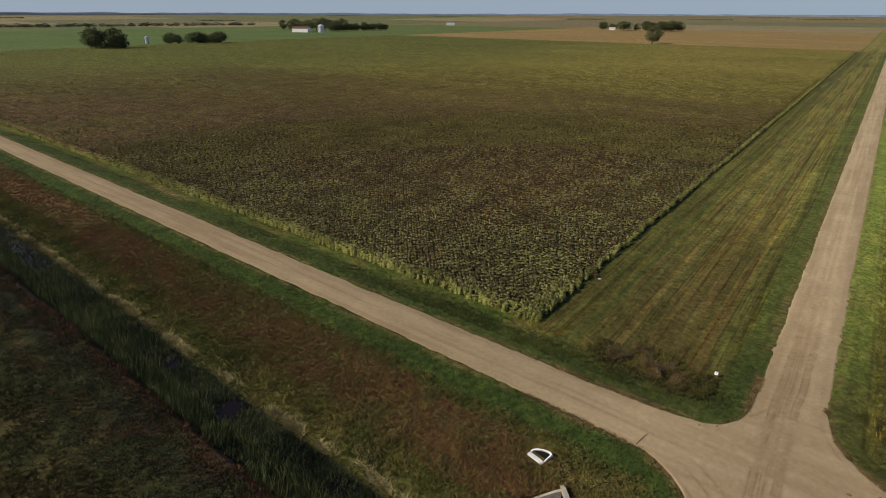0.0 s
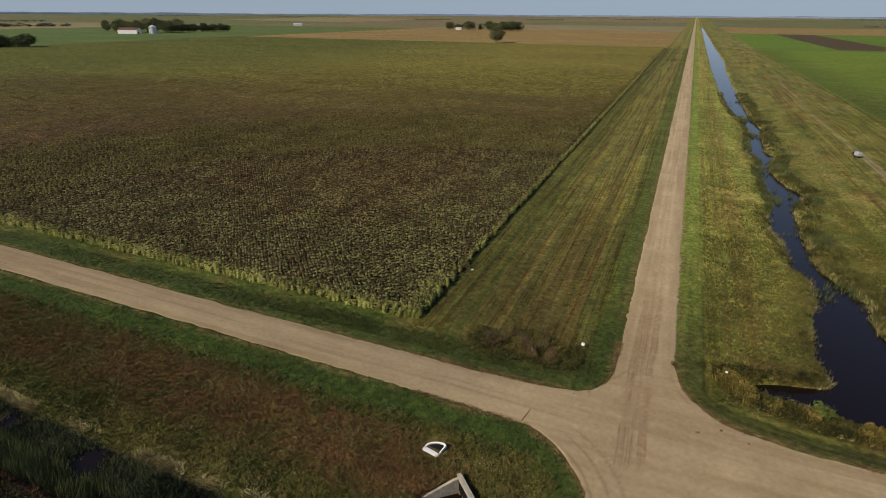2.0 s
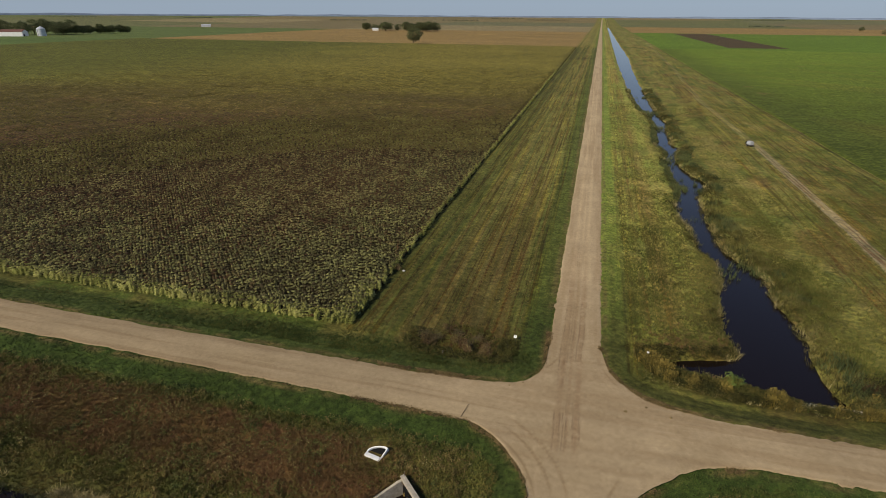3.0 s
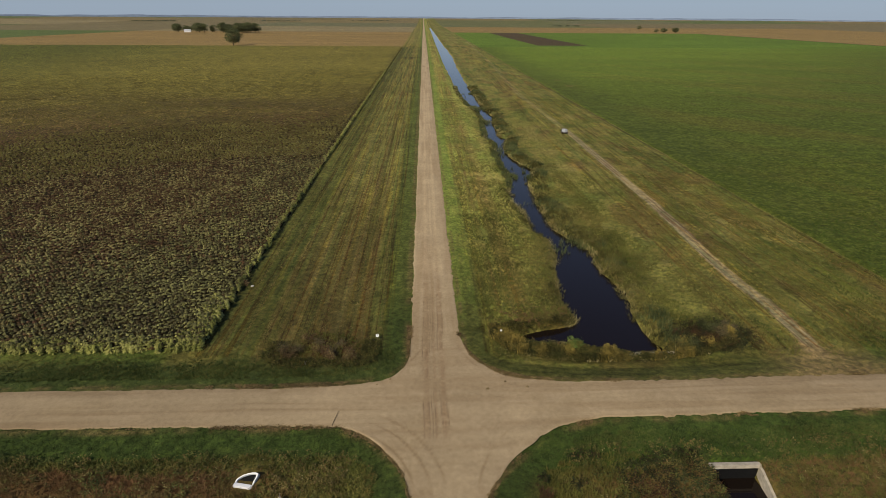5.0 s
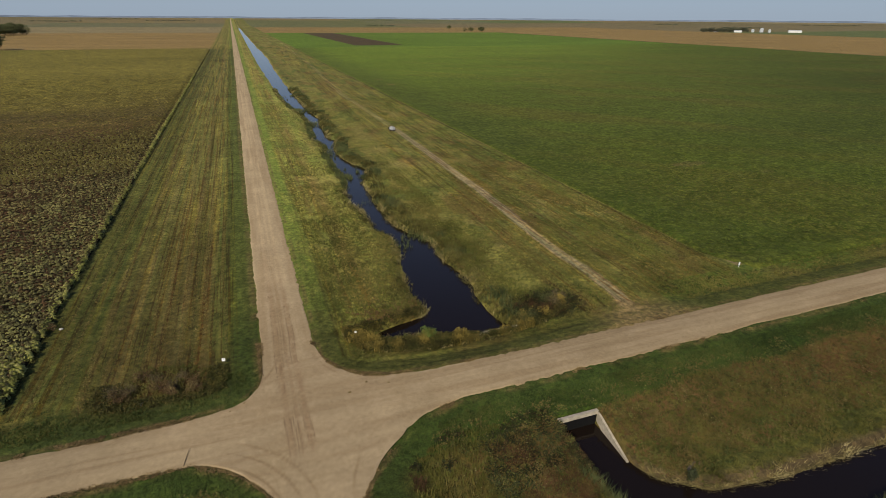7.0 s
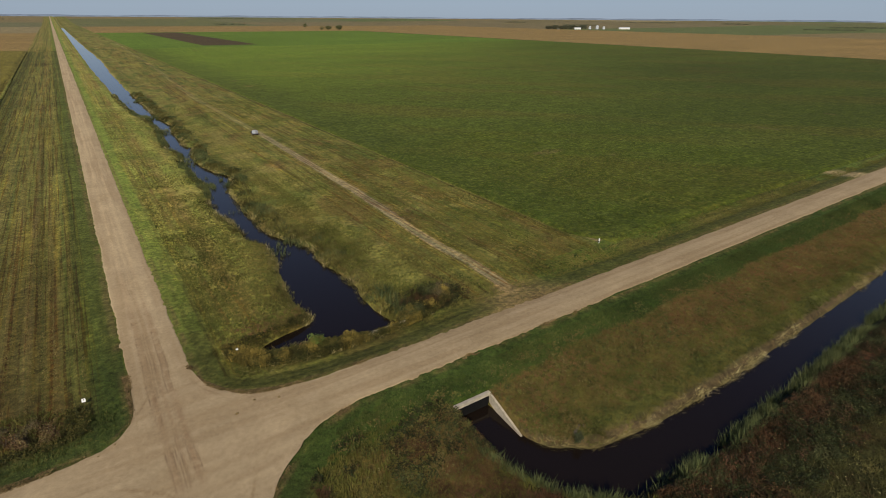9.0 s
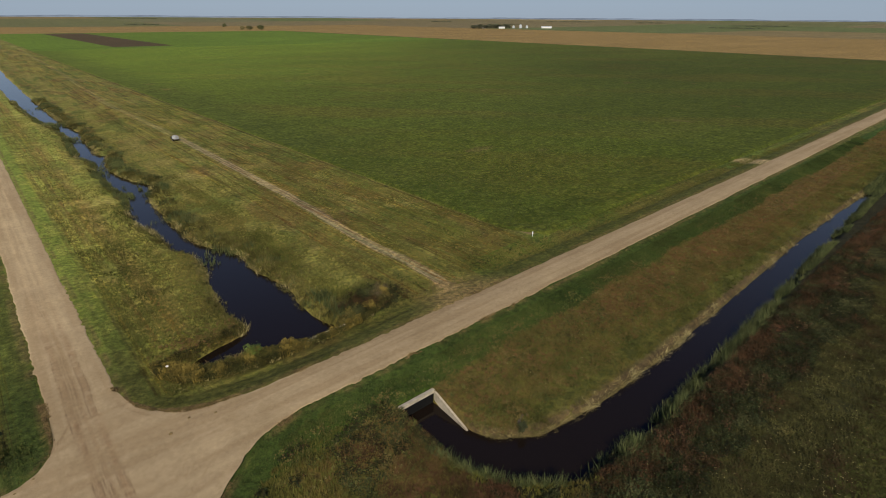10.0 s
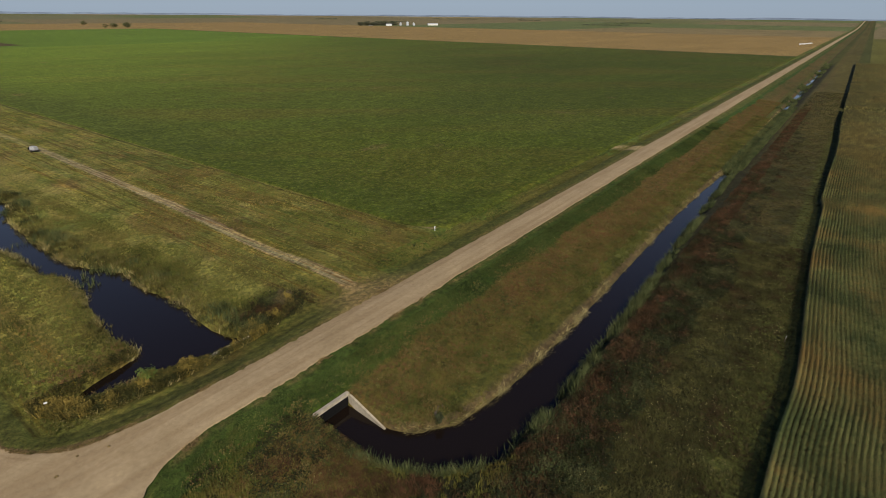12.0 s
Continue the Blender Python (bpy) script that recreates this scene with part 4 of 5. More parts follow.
x, y = keep(x, y, m & (y > 15))
stuff("overhanging_weeds", [leaves(x, y, height(x, y) + 0.3, 0.28, 0.32, 7, 0.11)], M_YELLOW, "dark weeds leaning over the pond's short arm", "weeds")
stuff("goldenrod", [leaves(*gold, height(*gold) + 1.35, 0.16, 0.3, 8, 0.10), blades(*gold, 1.45, 6, 0.07, 0.3)], M_GOLD, "tall golden-headed weeds round the pond's end", "weeds")
stuff("yellow_weeds", [leaves(a, b, height(a, b) + 0.5, 0.25, 0.5, 9, 0.12)], M_YELLOW, "yellowing tall weeds round the pond's end", "weeds")
stuff("dry_reeds", tr, M_REED, "pale dry reeds along the water's edge", "reeds")

# green cattails in and beside the water
tr = []
x, v = scatter(-260, -16, -30.6, -23.4, 30000)
y = v + axis_y(x)
x, y = thin_out(x, y, 5.0, 121, 0.42)
x, y = keep(x, y, (y - axis_y(x) < -26.6 - fractal(x, y, 9.0, 125)) | ((x < -72) & (RNG.uniform(0, 1, len(x)) < np.where(x < -118, 0.05, 0.4))))
tr.append(blades(x, y, 1.45, 6, 0.055, 0.45, np.maximum(height(x, y), LOW_WATER - 0.2)))
x, v = scatter(26.5, 360, -1.6, 0.6, 9000)
v = v + ramp(x, SHORE_S)
y = v + axis_y(x)
x, y = thin_out(x, y, 4.5, 122, 0.52)
tr.append(blades(x, y, 1.3, 9, 0.08, 0.7, np.maximum(height(x, y), LOW_WATER - 0.2)))
x, v = scatter(182, 335, -30, -24, 6000)
y = v + axis_y(x)
tr.append(blades(x, y, 1.6, 5, 0.12, 0.35, np.maximum(height(x, y), LOW_WATER - 0.2)))
x, y = scatter(26, 46, 12, 330, 40000)
w, e = pond_gap(x, y)
x, y = keep(x, y, (e > -0.2) & (e < 5.0))
x, y = thin_out(x, y, 7.0, 123, 0.46)
low = fractal(x, y, 5.0, 265) + RNG.uniform(-0.1, 0.1, len(x)) < 0.56
a, b = keep(x, y, low)
sedge = [blades(a, b, 0.85, 5, 0.08, 0.6)]
x, y = keep(x, y, ~low)
tr.append(blades(x, y, 1.25, 5, 0.09, 0.35))
x, y = scatter(8, 46, 14, 330, 60000)
w, e = pond_gap(x, y)
g = np.maximum(w, e)
x, y = keep(x, y, (g > -0.9) & (g < 2.2))
x, y = thin_out(x, y, 3.0, 267, 0.56)
sedge.append(blades(x, y, 0.9, 6, 0.07, 0.6, np.maximum(height(x, y), WATER - 0.15)))
stuff("sedges", sedge, M_SEDGE, "olive and straw sedge clumps along the pond's banks", "sedge")
x, y = scatter(19, 26, 60, 330, 14000)
w, e = pond_gap(x, y)
x, y = keep(x, y, (w > -0.8) & (w < 1.4))
x, y = thin_out(x, y, 7.0, 124, 0.5)
tr.append(blades(x, y, 1.2, 5, 0.09, 0.35, np.maximum(height(x, y), WATER - 0.2)))
# clumps that stand in the narrow far water
x, y = scatter(19, 36, 48, 900, 70000)
w, e = pond_gap(x, y)
x, y = keep(x, y, (np.maximum(w, e) < 0.3) & (np.maximum(w, e) > -3.0))
x, y = keep(x, y, y < 300)
x, y = thin_out(x, y, 8.0, 281, 0.74)
tr.append(blades(x, y, 1.3, 4, 0.12, 0.4, np.maximum(height(x, y), WATER - 0.2)))
x, v = scatter(335, 720, -27.5, -20.5, 16000)
y = v + axis_y(x)
x, y = thin_out(x, y, 12.0, 283, 0.66)
tr.append(blades(x, y, 1.4, 4, 0.16, 0.4, np.maximum(height(x, y), LOW_WATER - 0.2)))
x, v = scatter(-200, -70, -29.0, -24.0, 3200)
y = v + axis_y(x)
x, y = thin_out(x, y, 6.0, 127, 0.5)
grey = (x, y)
x, v = scatter(-150, -14, -30.4, -23.7, 30000)
y = v + axis_y(x)
x, y = thin_out(x, y, 5.0, 129, 0.36)
x, y = keep(x, y, (x > -118) | (RNG.uniform(0, 1, len(x)) < 0.15))
# these sedges carry the ditch's shade in their colour
stuff("shaded_sedges", [blades(x, y, 0.6, 6, 0.09, 0.9, np.maximum(height(x, y), LOW_WATER - 0.1))], M_SHADESEDGE, "sedges filling the narrow ditch, coloured dark for its shade", "sedge")
x, y = grey
stuff("grey_reeds", [blades(x, y, 1.0, 7, 0.08, 0.9, np.maximum(height(x, y), LOW_WATER - 0.2))], M_GREYREED, "grey dead reeds collapsed into the shallow ditch", "reeds")
stuff("cattails", tr, M_CATTAIL, "green cattails standing in the shallow ditches", "cattails")

# bank between the culvert and the southern road
tr, tn = [], []
x, v = scatter(9, 42, -33, -8, 9000)
y = v + axis_y(x)
x, y = keep(x, y, (height(x, y) > LOW_WATER + 0.15) & ((x < 27.6) | (v < ramp(x, SHORE_S) - 0.2)) & (road_gap(x, y) > 4))
half = fractal(x, y, 5.0, 151) > 0.5
rust = fractal(x, y, 7.0, 153) > 0.55
stuff("bank_russet", [blades(*keep(x, y, rust), 0.55, 12, 0.06, 1.0)], M_REDSTALK, "rusty weeds on the bank beside the culvert", "weeds")
x, y, half = x[~rust], y[~rust], half[~rust]
tr.append(blades(*keep(x, y, half), 0.6, 6, 0.09, 0.5))
stuff("bank_grass", tr, M_LUSH, "tall green grass beside the culvert", "grass")
a, b = keep(x, y, ~half)
x, y = scatter(26.6, 28.2, -16.5, -9.5, 160)
a, b = np.concatenate([a, x]), np.concatenate([b, y])
stuff("bank_weeds", [leaves(a, b, np.maximum(height(a, b), -2.0) + 0.3, 0.32, 0.35, 9, 0.12)], M_BRUSH, "dark leafy weeds overhanging the culvert wall", "weeds")

# dry clods and dead weeds along the rims of the crossing
x, y = scatter(-40, 60, -16, 18, 300000)
g = road_gap(x, y)
x, y = keep(x, y, (np.abs(g - 0.1) < 0.7 * fractal(x, y, 2.5, 161)) & (fractal(x, y, 5.0, 163) > np.where((np.abs(x) < 24) & (g > -5), 0.47, 0.6)))
x2, y2 = RNG.normal(16.5, 3.2, 300), RNG.normal(21, 2.6, 300)
x2, y2 = keep(x2, y2, height(x2, y2) > WATER + 0.1)
stuff("pond_weeds", [leaves(x2, y2, height(x2, y2) + 0.3, 0.3, 0.3, 9, 0.12)], M_RUSSET, "russet weeds on the pond's inner bank", "weeds")
stuff("edge_clods", [leaves(x, y, height(x, y) + 0.1, 0.13, 0.07, 4, 0.085)], M_CLOD, "brown clods and dead weeds along the gravel rim", "clods")

# pale seed heads over the weeds
tr = []
for area, count in (((-120, -6, -20, -6), 2600), ((14, 150, -18, -6), 1700), ((8, 130, -50, -33), 3200), ((8, 42, 9, 16), 900), ((5, 80, 15, 120), 4000), ((-120, -4, -57, -36), 1500)):
    x, y = scatter(*area, count)
    x, y = keep(x, y, (height(x, y) > np.where(y < 0, LOW_WATER, WATER) + 0.3) & (road_gap(x, y) > 3.5))
    x, y = thin_out(x, y, 5.0, 171, 0.45)
    tr.append(leaves(x, y, height(x, y) + 0.5, 0.14, 0.1, 3, 0.075))
stuff("seed_heads", tr, M_FLECK, "pale dry seed heads above the weeds", "weeds")

# ---- crops ----


def crop_sheet(name, xs, ys, zs, mat, colours, label):
    """The closed leaf roof of a crop; its rim comes down to the soil."""
    me = raised(name, np.stack([xs, ys, zs], -1).reshape(-1, 3), quads(xs.shape[1], xs.shape[0]), mat, True)
    tint(me, "cover", colours.reshape(-1, 3))
    return tagged(new(name, me), label, "crop", kind="stuff")


def rimmed(x, y, top):
    z = height(x, y) + top
    rim = np.zeros_like(z, bool)
    rim[0], rim[-1], rim[:, 0], rim[:, -1] = True, True, True, True
    return np.where(rim, height(x, y) - 0.1, z)


def widening(a, b, fine, grow, most):
    out, s = [a], fine
    while abs(out[-1] - a) < abs(b - a):
        out.append(out[-1] + math.copysign(s, b - a))
        s = min(s * grow, most)
    out[-1] = b
    return np.array(out)


def sunflower_cover(x, y):
    d = np.hypot(x + 34, y - 13)
    n = fractal(x, y, 30, 201)
    long = lattice(x * 0.25 + y * 0.1, y, 26, 205)
    c = np.broadcast_to(np.array((0.095, 0.072, 0.030)), x.shape + (3,))
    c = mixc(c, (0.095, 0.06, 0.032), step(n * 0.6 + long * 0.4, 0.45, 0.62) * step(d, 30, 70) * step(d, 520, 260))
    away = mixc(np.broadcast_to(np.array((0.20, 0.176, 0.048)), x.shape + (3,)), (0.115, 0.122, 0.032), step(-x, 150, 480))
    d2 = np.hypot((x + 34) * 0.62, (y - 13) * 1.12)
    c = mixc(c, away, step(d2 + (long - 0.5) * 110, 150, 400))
    c = c * (0.75 + 0.5 * fractal(x, y, 3.5, 209))[..., None]
    return c * np.array((1.05, 1.0, 0.72))


xs, ys = widening(-33.6, -800, 0.8, 1.012, 6.0), widening(13.2, 806, 0.8, 1.012, 6.0)
xs[0], ys[0] = -33.6, 13.2
X, Y = np.meshgrid(np.concatenate([[-33.5], xs]), np.concatenate([[13.1], ys]))
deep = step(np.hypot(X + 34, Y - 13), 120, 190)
# sheet colour is darkened under the near plants, for shade in their gaps
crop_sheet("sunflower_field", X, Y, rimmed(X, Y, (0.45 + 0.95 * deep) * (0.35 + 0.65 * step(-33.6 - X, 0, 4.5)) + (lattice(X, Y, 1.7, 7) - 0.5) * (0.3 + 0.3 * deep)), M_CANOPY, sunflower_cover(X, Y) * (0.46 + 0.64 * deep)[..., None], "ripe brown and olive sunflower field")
tr = []
px, py = np.meshgrid(np.arange(-34.0, -225, -0.78), 13.4 + np.arange(225) * 0.84)
px, py = px.ravel(), py.ravel()
px, py = keep(px, py, RNG.uniform(0.0, 1.0, len(px)) > (np.hypot(px + 34, py - 13) - 70) / 130)
px, py = px + RNG.normal(0, 0.09, len(px)), py + RNG.normal(0, 0.10, len(py))
tall = RNG.uniform(1.0, 1.7, len(px)) * (0.8 + 0.3 * lattice(px, py, 3.0, 31))
zb = height(px, py)
fresh = RNG.uniform(0, 1, len(px)) < 0.10 + 0.65 * step(py - 13 + (fractal(px, py, 14.0, 211) - 0.5) * 30, 48, 12) + 0.5 * step(-34 - px, 30, 5)
tg = []
for pick, out in ((fresh, tg), (~fresh, tr)):
    a, b, h, t = px[pick], py[pick], zb[pick], tall[pick]
    out.append(rosettes(a, b, h + t + 0.15, 6, 0.30, 0.22, 0.15))
    out.append(rosettes(a, b, h + t * 0.72, 6, 0.30, 0.30, 0.14))
fx, fy = np.meshgrid(np.arange(-36.0, -460, -1.3), 15 + np.arange(330) * 1.25)
fx, fy = fx.ravel() + RNG.uniform(-0.5, 0.5, fx.size), fy.ravel() + RNG.uniform(-0.5, 0.5, fx.size)
fd = np.hypot(fx + 34, fy - 13)
fx, fy = keep(fx, fy, (fd > 110) & (fd < 430) & (RNG.uniform(0, 1, len(fd)) > (fd - 300) / 150))
plants("olive_sunflowers", [rosettes(fx, fy, height(fx, fy) + RNG.uniform(1.4, 1.75, len(fx)), 6, 0.42, 0.45, 0.26)], M_FARSUN, "olive sunflower plants over the middle of the field")
edge = (py < 15.6) | (px > -35.4)
ex, ey = px[edge], py[edge]
tr.append(rosettes(ex, ey, zb[edge] + 0.5, 6, 0.38, 0.25, 0.14))
plants("sunflowers", tr, M_SUNFLOWER, "tall ripe brown sunflower plants with drooping heads")
plants("greener_sunflowers", tg, M_GREENSUN, "greener sunflower plants near the field's southern edge")
# pale yellowing outer plants
x, y = scatter(-300, -33.5, 12.4, 15.0, 2600)
x2, y2 = scatter(-34.3, -33.3, 13, 430, 900)
x3, y3 = scatter(-37, -33.2, 13, 28, 130)
x2, y2 = np.concatenate([x2, x3]), np.concatenate([y2, y3])
x, y = np.concatenate([x, x2]), np.concatenate([y, y2])
M_PALE = leafy("yellowing_leaves", [(0.16, 0.17, 0.05), (0.25, 0.25, 0.085), (0.33, 0.32, 0.13)], 9.0)
zb = height(x, y) + RNG.uniform(0.8, 1.35, len(x))
plants("outer_sunflowers", [rosettes(x, y, zb, 7, 0.30, 0.2, 0.12), rosettes(x, y, zb - 0.4, 7, 0.36, 0.25, 0.13), rosettes(x, y, zb - 0.75, 6, 0.36, 0.25, 0.13)], M_PALE, "yellow-green outer sunflower plants along the field edge")


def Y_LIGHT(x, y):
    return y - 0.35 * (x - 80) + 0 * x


def soy_cover(x, y):
    n, long = fractal(x, y, 60, 301), fractal(x * 0.73 + y * 0.68, (x * 0.68 - y * 0.73) * 0.10, 22, 305)
    d = np.hypot(x - 80, y - 12)
    c = np.broadcast_to(np.array((0.098, 0.115, 0.024)), x.shape + (3,))
    c = mixc(c, (0.128, 0.112, 0.030), step(long * 0.6 + n * 0.4, 0.42, 0.62) * 0.65)
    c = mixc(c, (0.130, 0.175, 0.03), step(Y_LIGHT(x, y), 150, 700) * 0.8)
    c = mixc(c, (0.078, 0.09, 0.024), step(x, 125, 84) * 0.7)
    bare = step(fractal(x, y, 16, 311), 0.80, 0.86) * (d > 80)
    c = mixc(c, (0.16, 0.12, 0.06), bare * 0.7)
    # darker to the south-east, brighter from 150 m north onward
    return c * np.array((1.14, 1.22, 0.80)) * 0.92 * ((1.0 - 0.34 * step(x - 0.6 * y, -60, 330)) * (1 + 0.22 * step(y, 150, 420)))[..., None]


xs, ys = widening(80.0, 784, 0.8, 1.012, 6.0), widening(10.0, 806, 0.8, 1.012, 6.0)
X, Y = np.meshgrid(xs, ys)
Y = Y + axis_y(X) * np.clip(1 - (Y - 10) / 300, 0, 1) + 2.0
X = X + step(Y, 24, 10) * np.clip(1 - (X - 80) / 30, 0, 1) * 6.0
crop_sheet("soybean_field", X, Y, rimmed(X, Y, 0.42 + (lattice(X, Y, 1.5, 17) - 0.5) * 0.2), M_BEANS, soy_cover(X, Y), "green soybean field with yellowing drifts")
x, y = scatter(80, 190, 12, 120, 42000)
x, y = keep(x, y, (y - axis_y(x) > 10.4) & (RNG.uniform(0, 1, len(x)) > np.hypot(x - 80, y - 12) / 150) & ((x > 86) | (y > 20)))
stuff("soybean_plants", [leaves(x, y, height(x, y) + 0.48, 0.26, 0.16, 6, 0.13)], M_SOY, "leafy green soybean plants", "crop")


def corn_edge(x):
    return ramp(x, [(10, -53.3), (46, -52.6), (56, -52.4), (66, -52.7), (74, -52.5), (85, -51.8), (116, -50), (150, -48.7), (158, -47.7), (215, -46.8), (303, -43), (386, -40.4), (702, -30.5)])


def corn_cover(x, y):
    n = fractal(x, y, 18, 401)
    c = mixc(np.broadcast_to(np.array((0.085, 0.105, 0.040)), x.shape + (3,)), (0.15, 0.14, 0.05), step(x, 60, 200))
    return mixc(c, (0.18, 0.148, 0.05), step(n, 0.45, 0.65))


def row_wave(x):
    return 0.12 * np.sin(x / 14.0)


def corn_block(name, x0, x1, rows_n, nx):
    xs = np.linspace(x0, x1, nx)
    k = np.arange(rows_n * 2 + 1)
    X = np.repeat(xs[None, :], len(k), 0)
    Y = corn_edge(X) - (k * 0.28)[:, None] + row_wave(X)
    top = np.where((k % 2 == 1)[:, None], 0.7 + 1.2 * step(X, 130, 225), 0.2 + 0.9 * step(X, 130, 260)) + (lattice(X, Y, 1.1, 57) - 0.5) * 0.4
    # furrow points get a darker colour: shade between the rows, painted in
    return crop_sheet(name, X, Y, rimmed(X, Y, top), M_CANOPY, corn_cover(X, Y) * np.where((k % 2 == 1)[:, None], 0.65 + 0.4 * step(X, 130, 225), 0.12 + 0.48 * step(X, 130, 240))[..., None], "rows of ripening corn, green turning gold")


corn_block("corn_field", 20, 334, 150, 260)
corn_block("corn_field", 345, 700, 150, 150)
X, Y = np.meshgrid(np.linspace(20, 700, 60), np.linspace(0, -700, 80))
Y = corn_edge(X) - 84.0 + Y
crop_sheet("corn_field", X, Y, rimmed(X, Y, 1.6 + (lattice(X, Y, 6, 58) - 0.5) * 0.3), M_CANOPY, corn_cover(X, Y), "far part of the ripening corn field")
tr = []
px, k = np.meshgrid(np.arange(24, 215, 0.2), np.arange(44))
px, k = px.ravel() + RNG.normal(0, 0.07, px.size), k.ravel()
m = RNG.uniform(0, 1, len(px)) > (px - 110) / 120
px, k = px[m], k[m]
py = corn_edge(px) - 0.28 - 0.56 * k + row_wave(px) + RNG.normal(0, 0.04, len(px))
tr.append(rosettes(px, py, height(px, py) + RNG.uniform(1.95, 2.45, len(px)), 5, 0.22, 0.12, 0.032))
tr.append(rosettes(px, py, height(px, py) + 1.75, 5, 0.23, 0.18, 0.038))
tr.append(rosettes(px, py, height(px, py) + 1.35, 4, 0.25, 0.2, 0.042))
ex = np.arange(22, 334, 0.3) + RNG.normal(0, 0.05, 1040)
ey = corn_edge(ex) - 0.3 + row_wave(ex)
tr += [rosettes(ex, ey, height(ex, ey) + s, 7, 0.30, 0.25, 0.04) for s in (0.6, 1.0, 1.4, 1.8)]
plants("corn_plants", tr, M_CORN, "corn plants with drying tassels in rows")

# ---- things ----


def box_bm(sx, sy, sz, at=(0, 0, 0), bevel=0.0, turn=None):
    bm = bmesh.new()
    bmesh.ops.create_cube(bm, size=1.0)
    bmesh.ops.scale(bm, vec=(sx, sy, sz), verts=bm.verts)
    if bevel:
        bmesh.ops.bevel(bm, geom=bm.edges[:], offset=bevel, segments=2, affect="EDGES")
    if turn:
        bmesh.ops.transform(bm, matrix=turn, verts=bm.verts)
    bmesh.ops.translate(bm, vec=at, verts=bm.verts)
    return bm


def tube_bm(r1, r2, h, at=(0, 0, 0), n=16, turn=None):
    bm = bmesh.new()
    bmesh.ops.create_cone(bm, cap_ends=True, segments=n, radius1=r1, radius2=r2, depth=h)
    bmesh.ops.translate(bm, vec=(0, 0, h / 2), verts=bm.verts)
    if turn:
        bmesh.ops.transform(bm, matrix=turn, verts=bm.verts)
    bmesh.ops.translate(bm, vec=at, verts=bm.verts)
    return bm


def slab_bm(points, thick):
    """A wall panel: a flat outline given in x, z and pushed out along y."""
    bm = bmesh.new()
    a = [bm.verts.new((x, 0, z)) for x, z in points]
    b = [bm.verts.new((x, thick, z)) for x, z in points]
    bm.faces.new(a)
    bm.faces.new(b[::-1])
    for i in range(len(a)):
        j = (i + 1) % len(a)
        bm.faces.new((a[i], b[i], b[j], a[j]))
    bmesh.ops.bevel(bm, geom=bm.edges[:], offset=0.025, segments=1, affect="EDGES")
    return bm


def thing(name, m, label, category, group=""):
    ob = new(name)
    ob.matrix_world = m
    return tagged(ob, label, category, group)


def box_culvert(x, y, heading, wide, top, run, label, flare=0.0, level=-2.85, hide=0.0, stone=None):
    """A concrete box under the road: headwall beam, two wing walls that fall towards the ditch, black panel for the
    barrel's shade.
    Its own +y points out of the barrel."""
    floor = level - 0.7
    stone = stone or M_CONCRETE
    t = thing("box_culvert", pose(x, y, 0, 0, 0, heading), label, "culvert", "culverts")
    h = wide / 2
    part("headwall", box_bm(wide + 0.7, 0.34, 0.42, (0, 0, top - 0.21), 0.04), stone, t)
    part("coping", box_bm(wide + 0.9, 0.5, 0.13, (0, -0.03, top + 0.06), 0.03), stone, t)
    for s in (-1, 1) if run > 1 else ():
        drop = hide if s > 0 else 0.0
        bm = slab_bm([(0, top - 0.15 - drop), (0.5, top - 0.2 - drop), (run, level + 0.12 - drop), (run, floor), (0, floor)], 0.28)
        bmesh.ops.transform(bm, matrix=pose(s * (h + 0.12) + (0.14 if s > 0 else -0.14), 0.1, 0, 0, 0, 90 - s * flare), verts=bm.verts)
        part("wing_wall", bm, stone, t)
    # flat black panel in place of the shade inside the barrel
    part("barrel_mouth_panel", box_bm(wide + 0.5, 0.2, top - 0.4 - floor, (0, -0.02, (top - 0.4 + floor) / 2)), M_DARK, t, "black panel standing in for the barrel's shaded mouth")
    return t


box_culvert(30.6, -9.05, 180, 4.7, -1.0, 6.6, "weathered concrete box culvert with sloping wing walls", -4, hide=1.0)
box_culvert(30.4, 11.7, 0, 4.7, -1.1, 1.5, "weathered concrete box culvert end behind dry reeds", 20, WATER)
box_culvert(-15.1, -13.8, 135, 3.4, -0.75, 5.0, "pale concrete box culvert end with wing walls among weeds", 4)
box_culvert(11.8, 15.3, -40, 4.4, -1.4, 0.55, "low grey concrete culvert end beside the pond", 15, WATER, stone=M_OLDCONC)


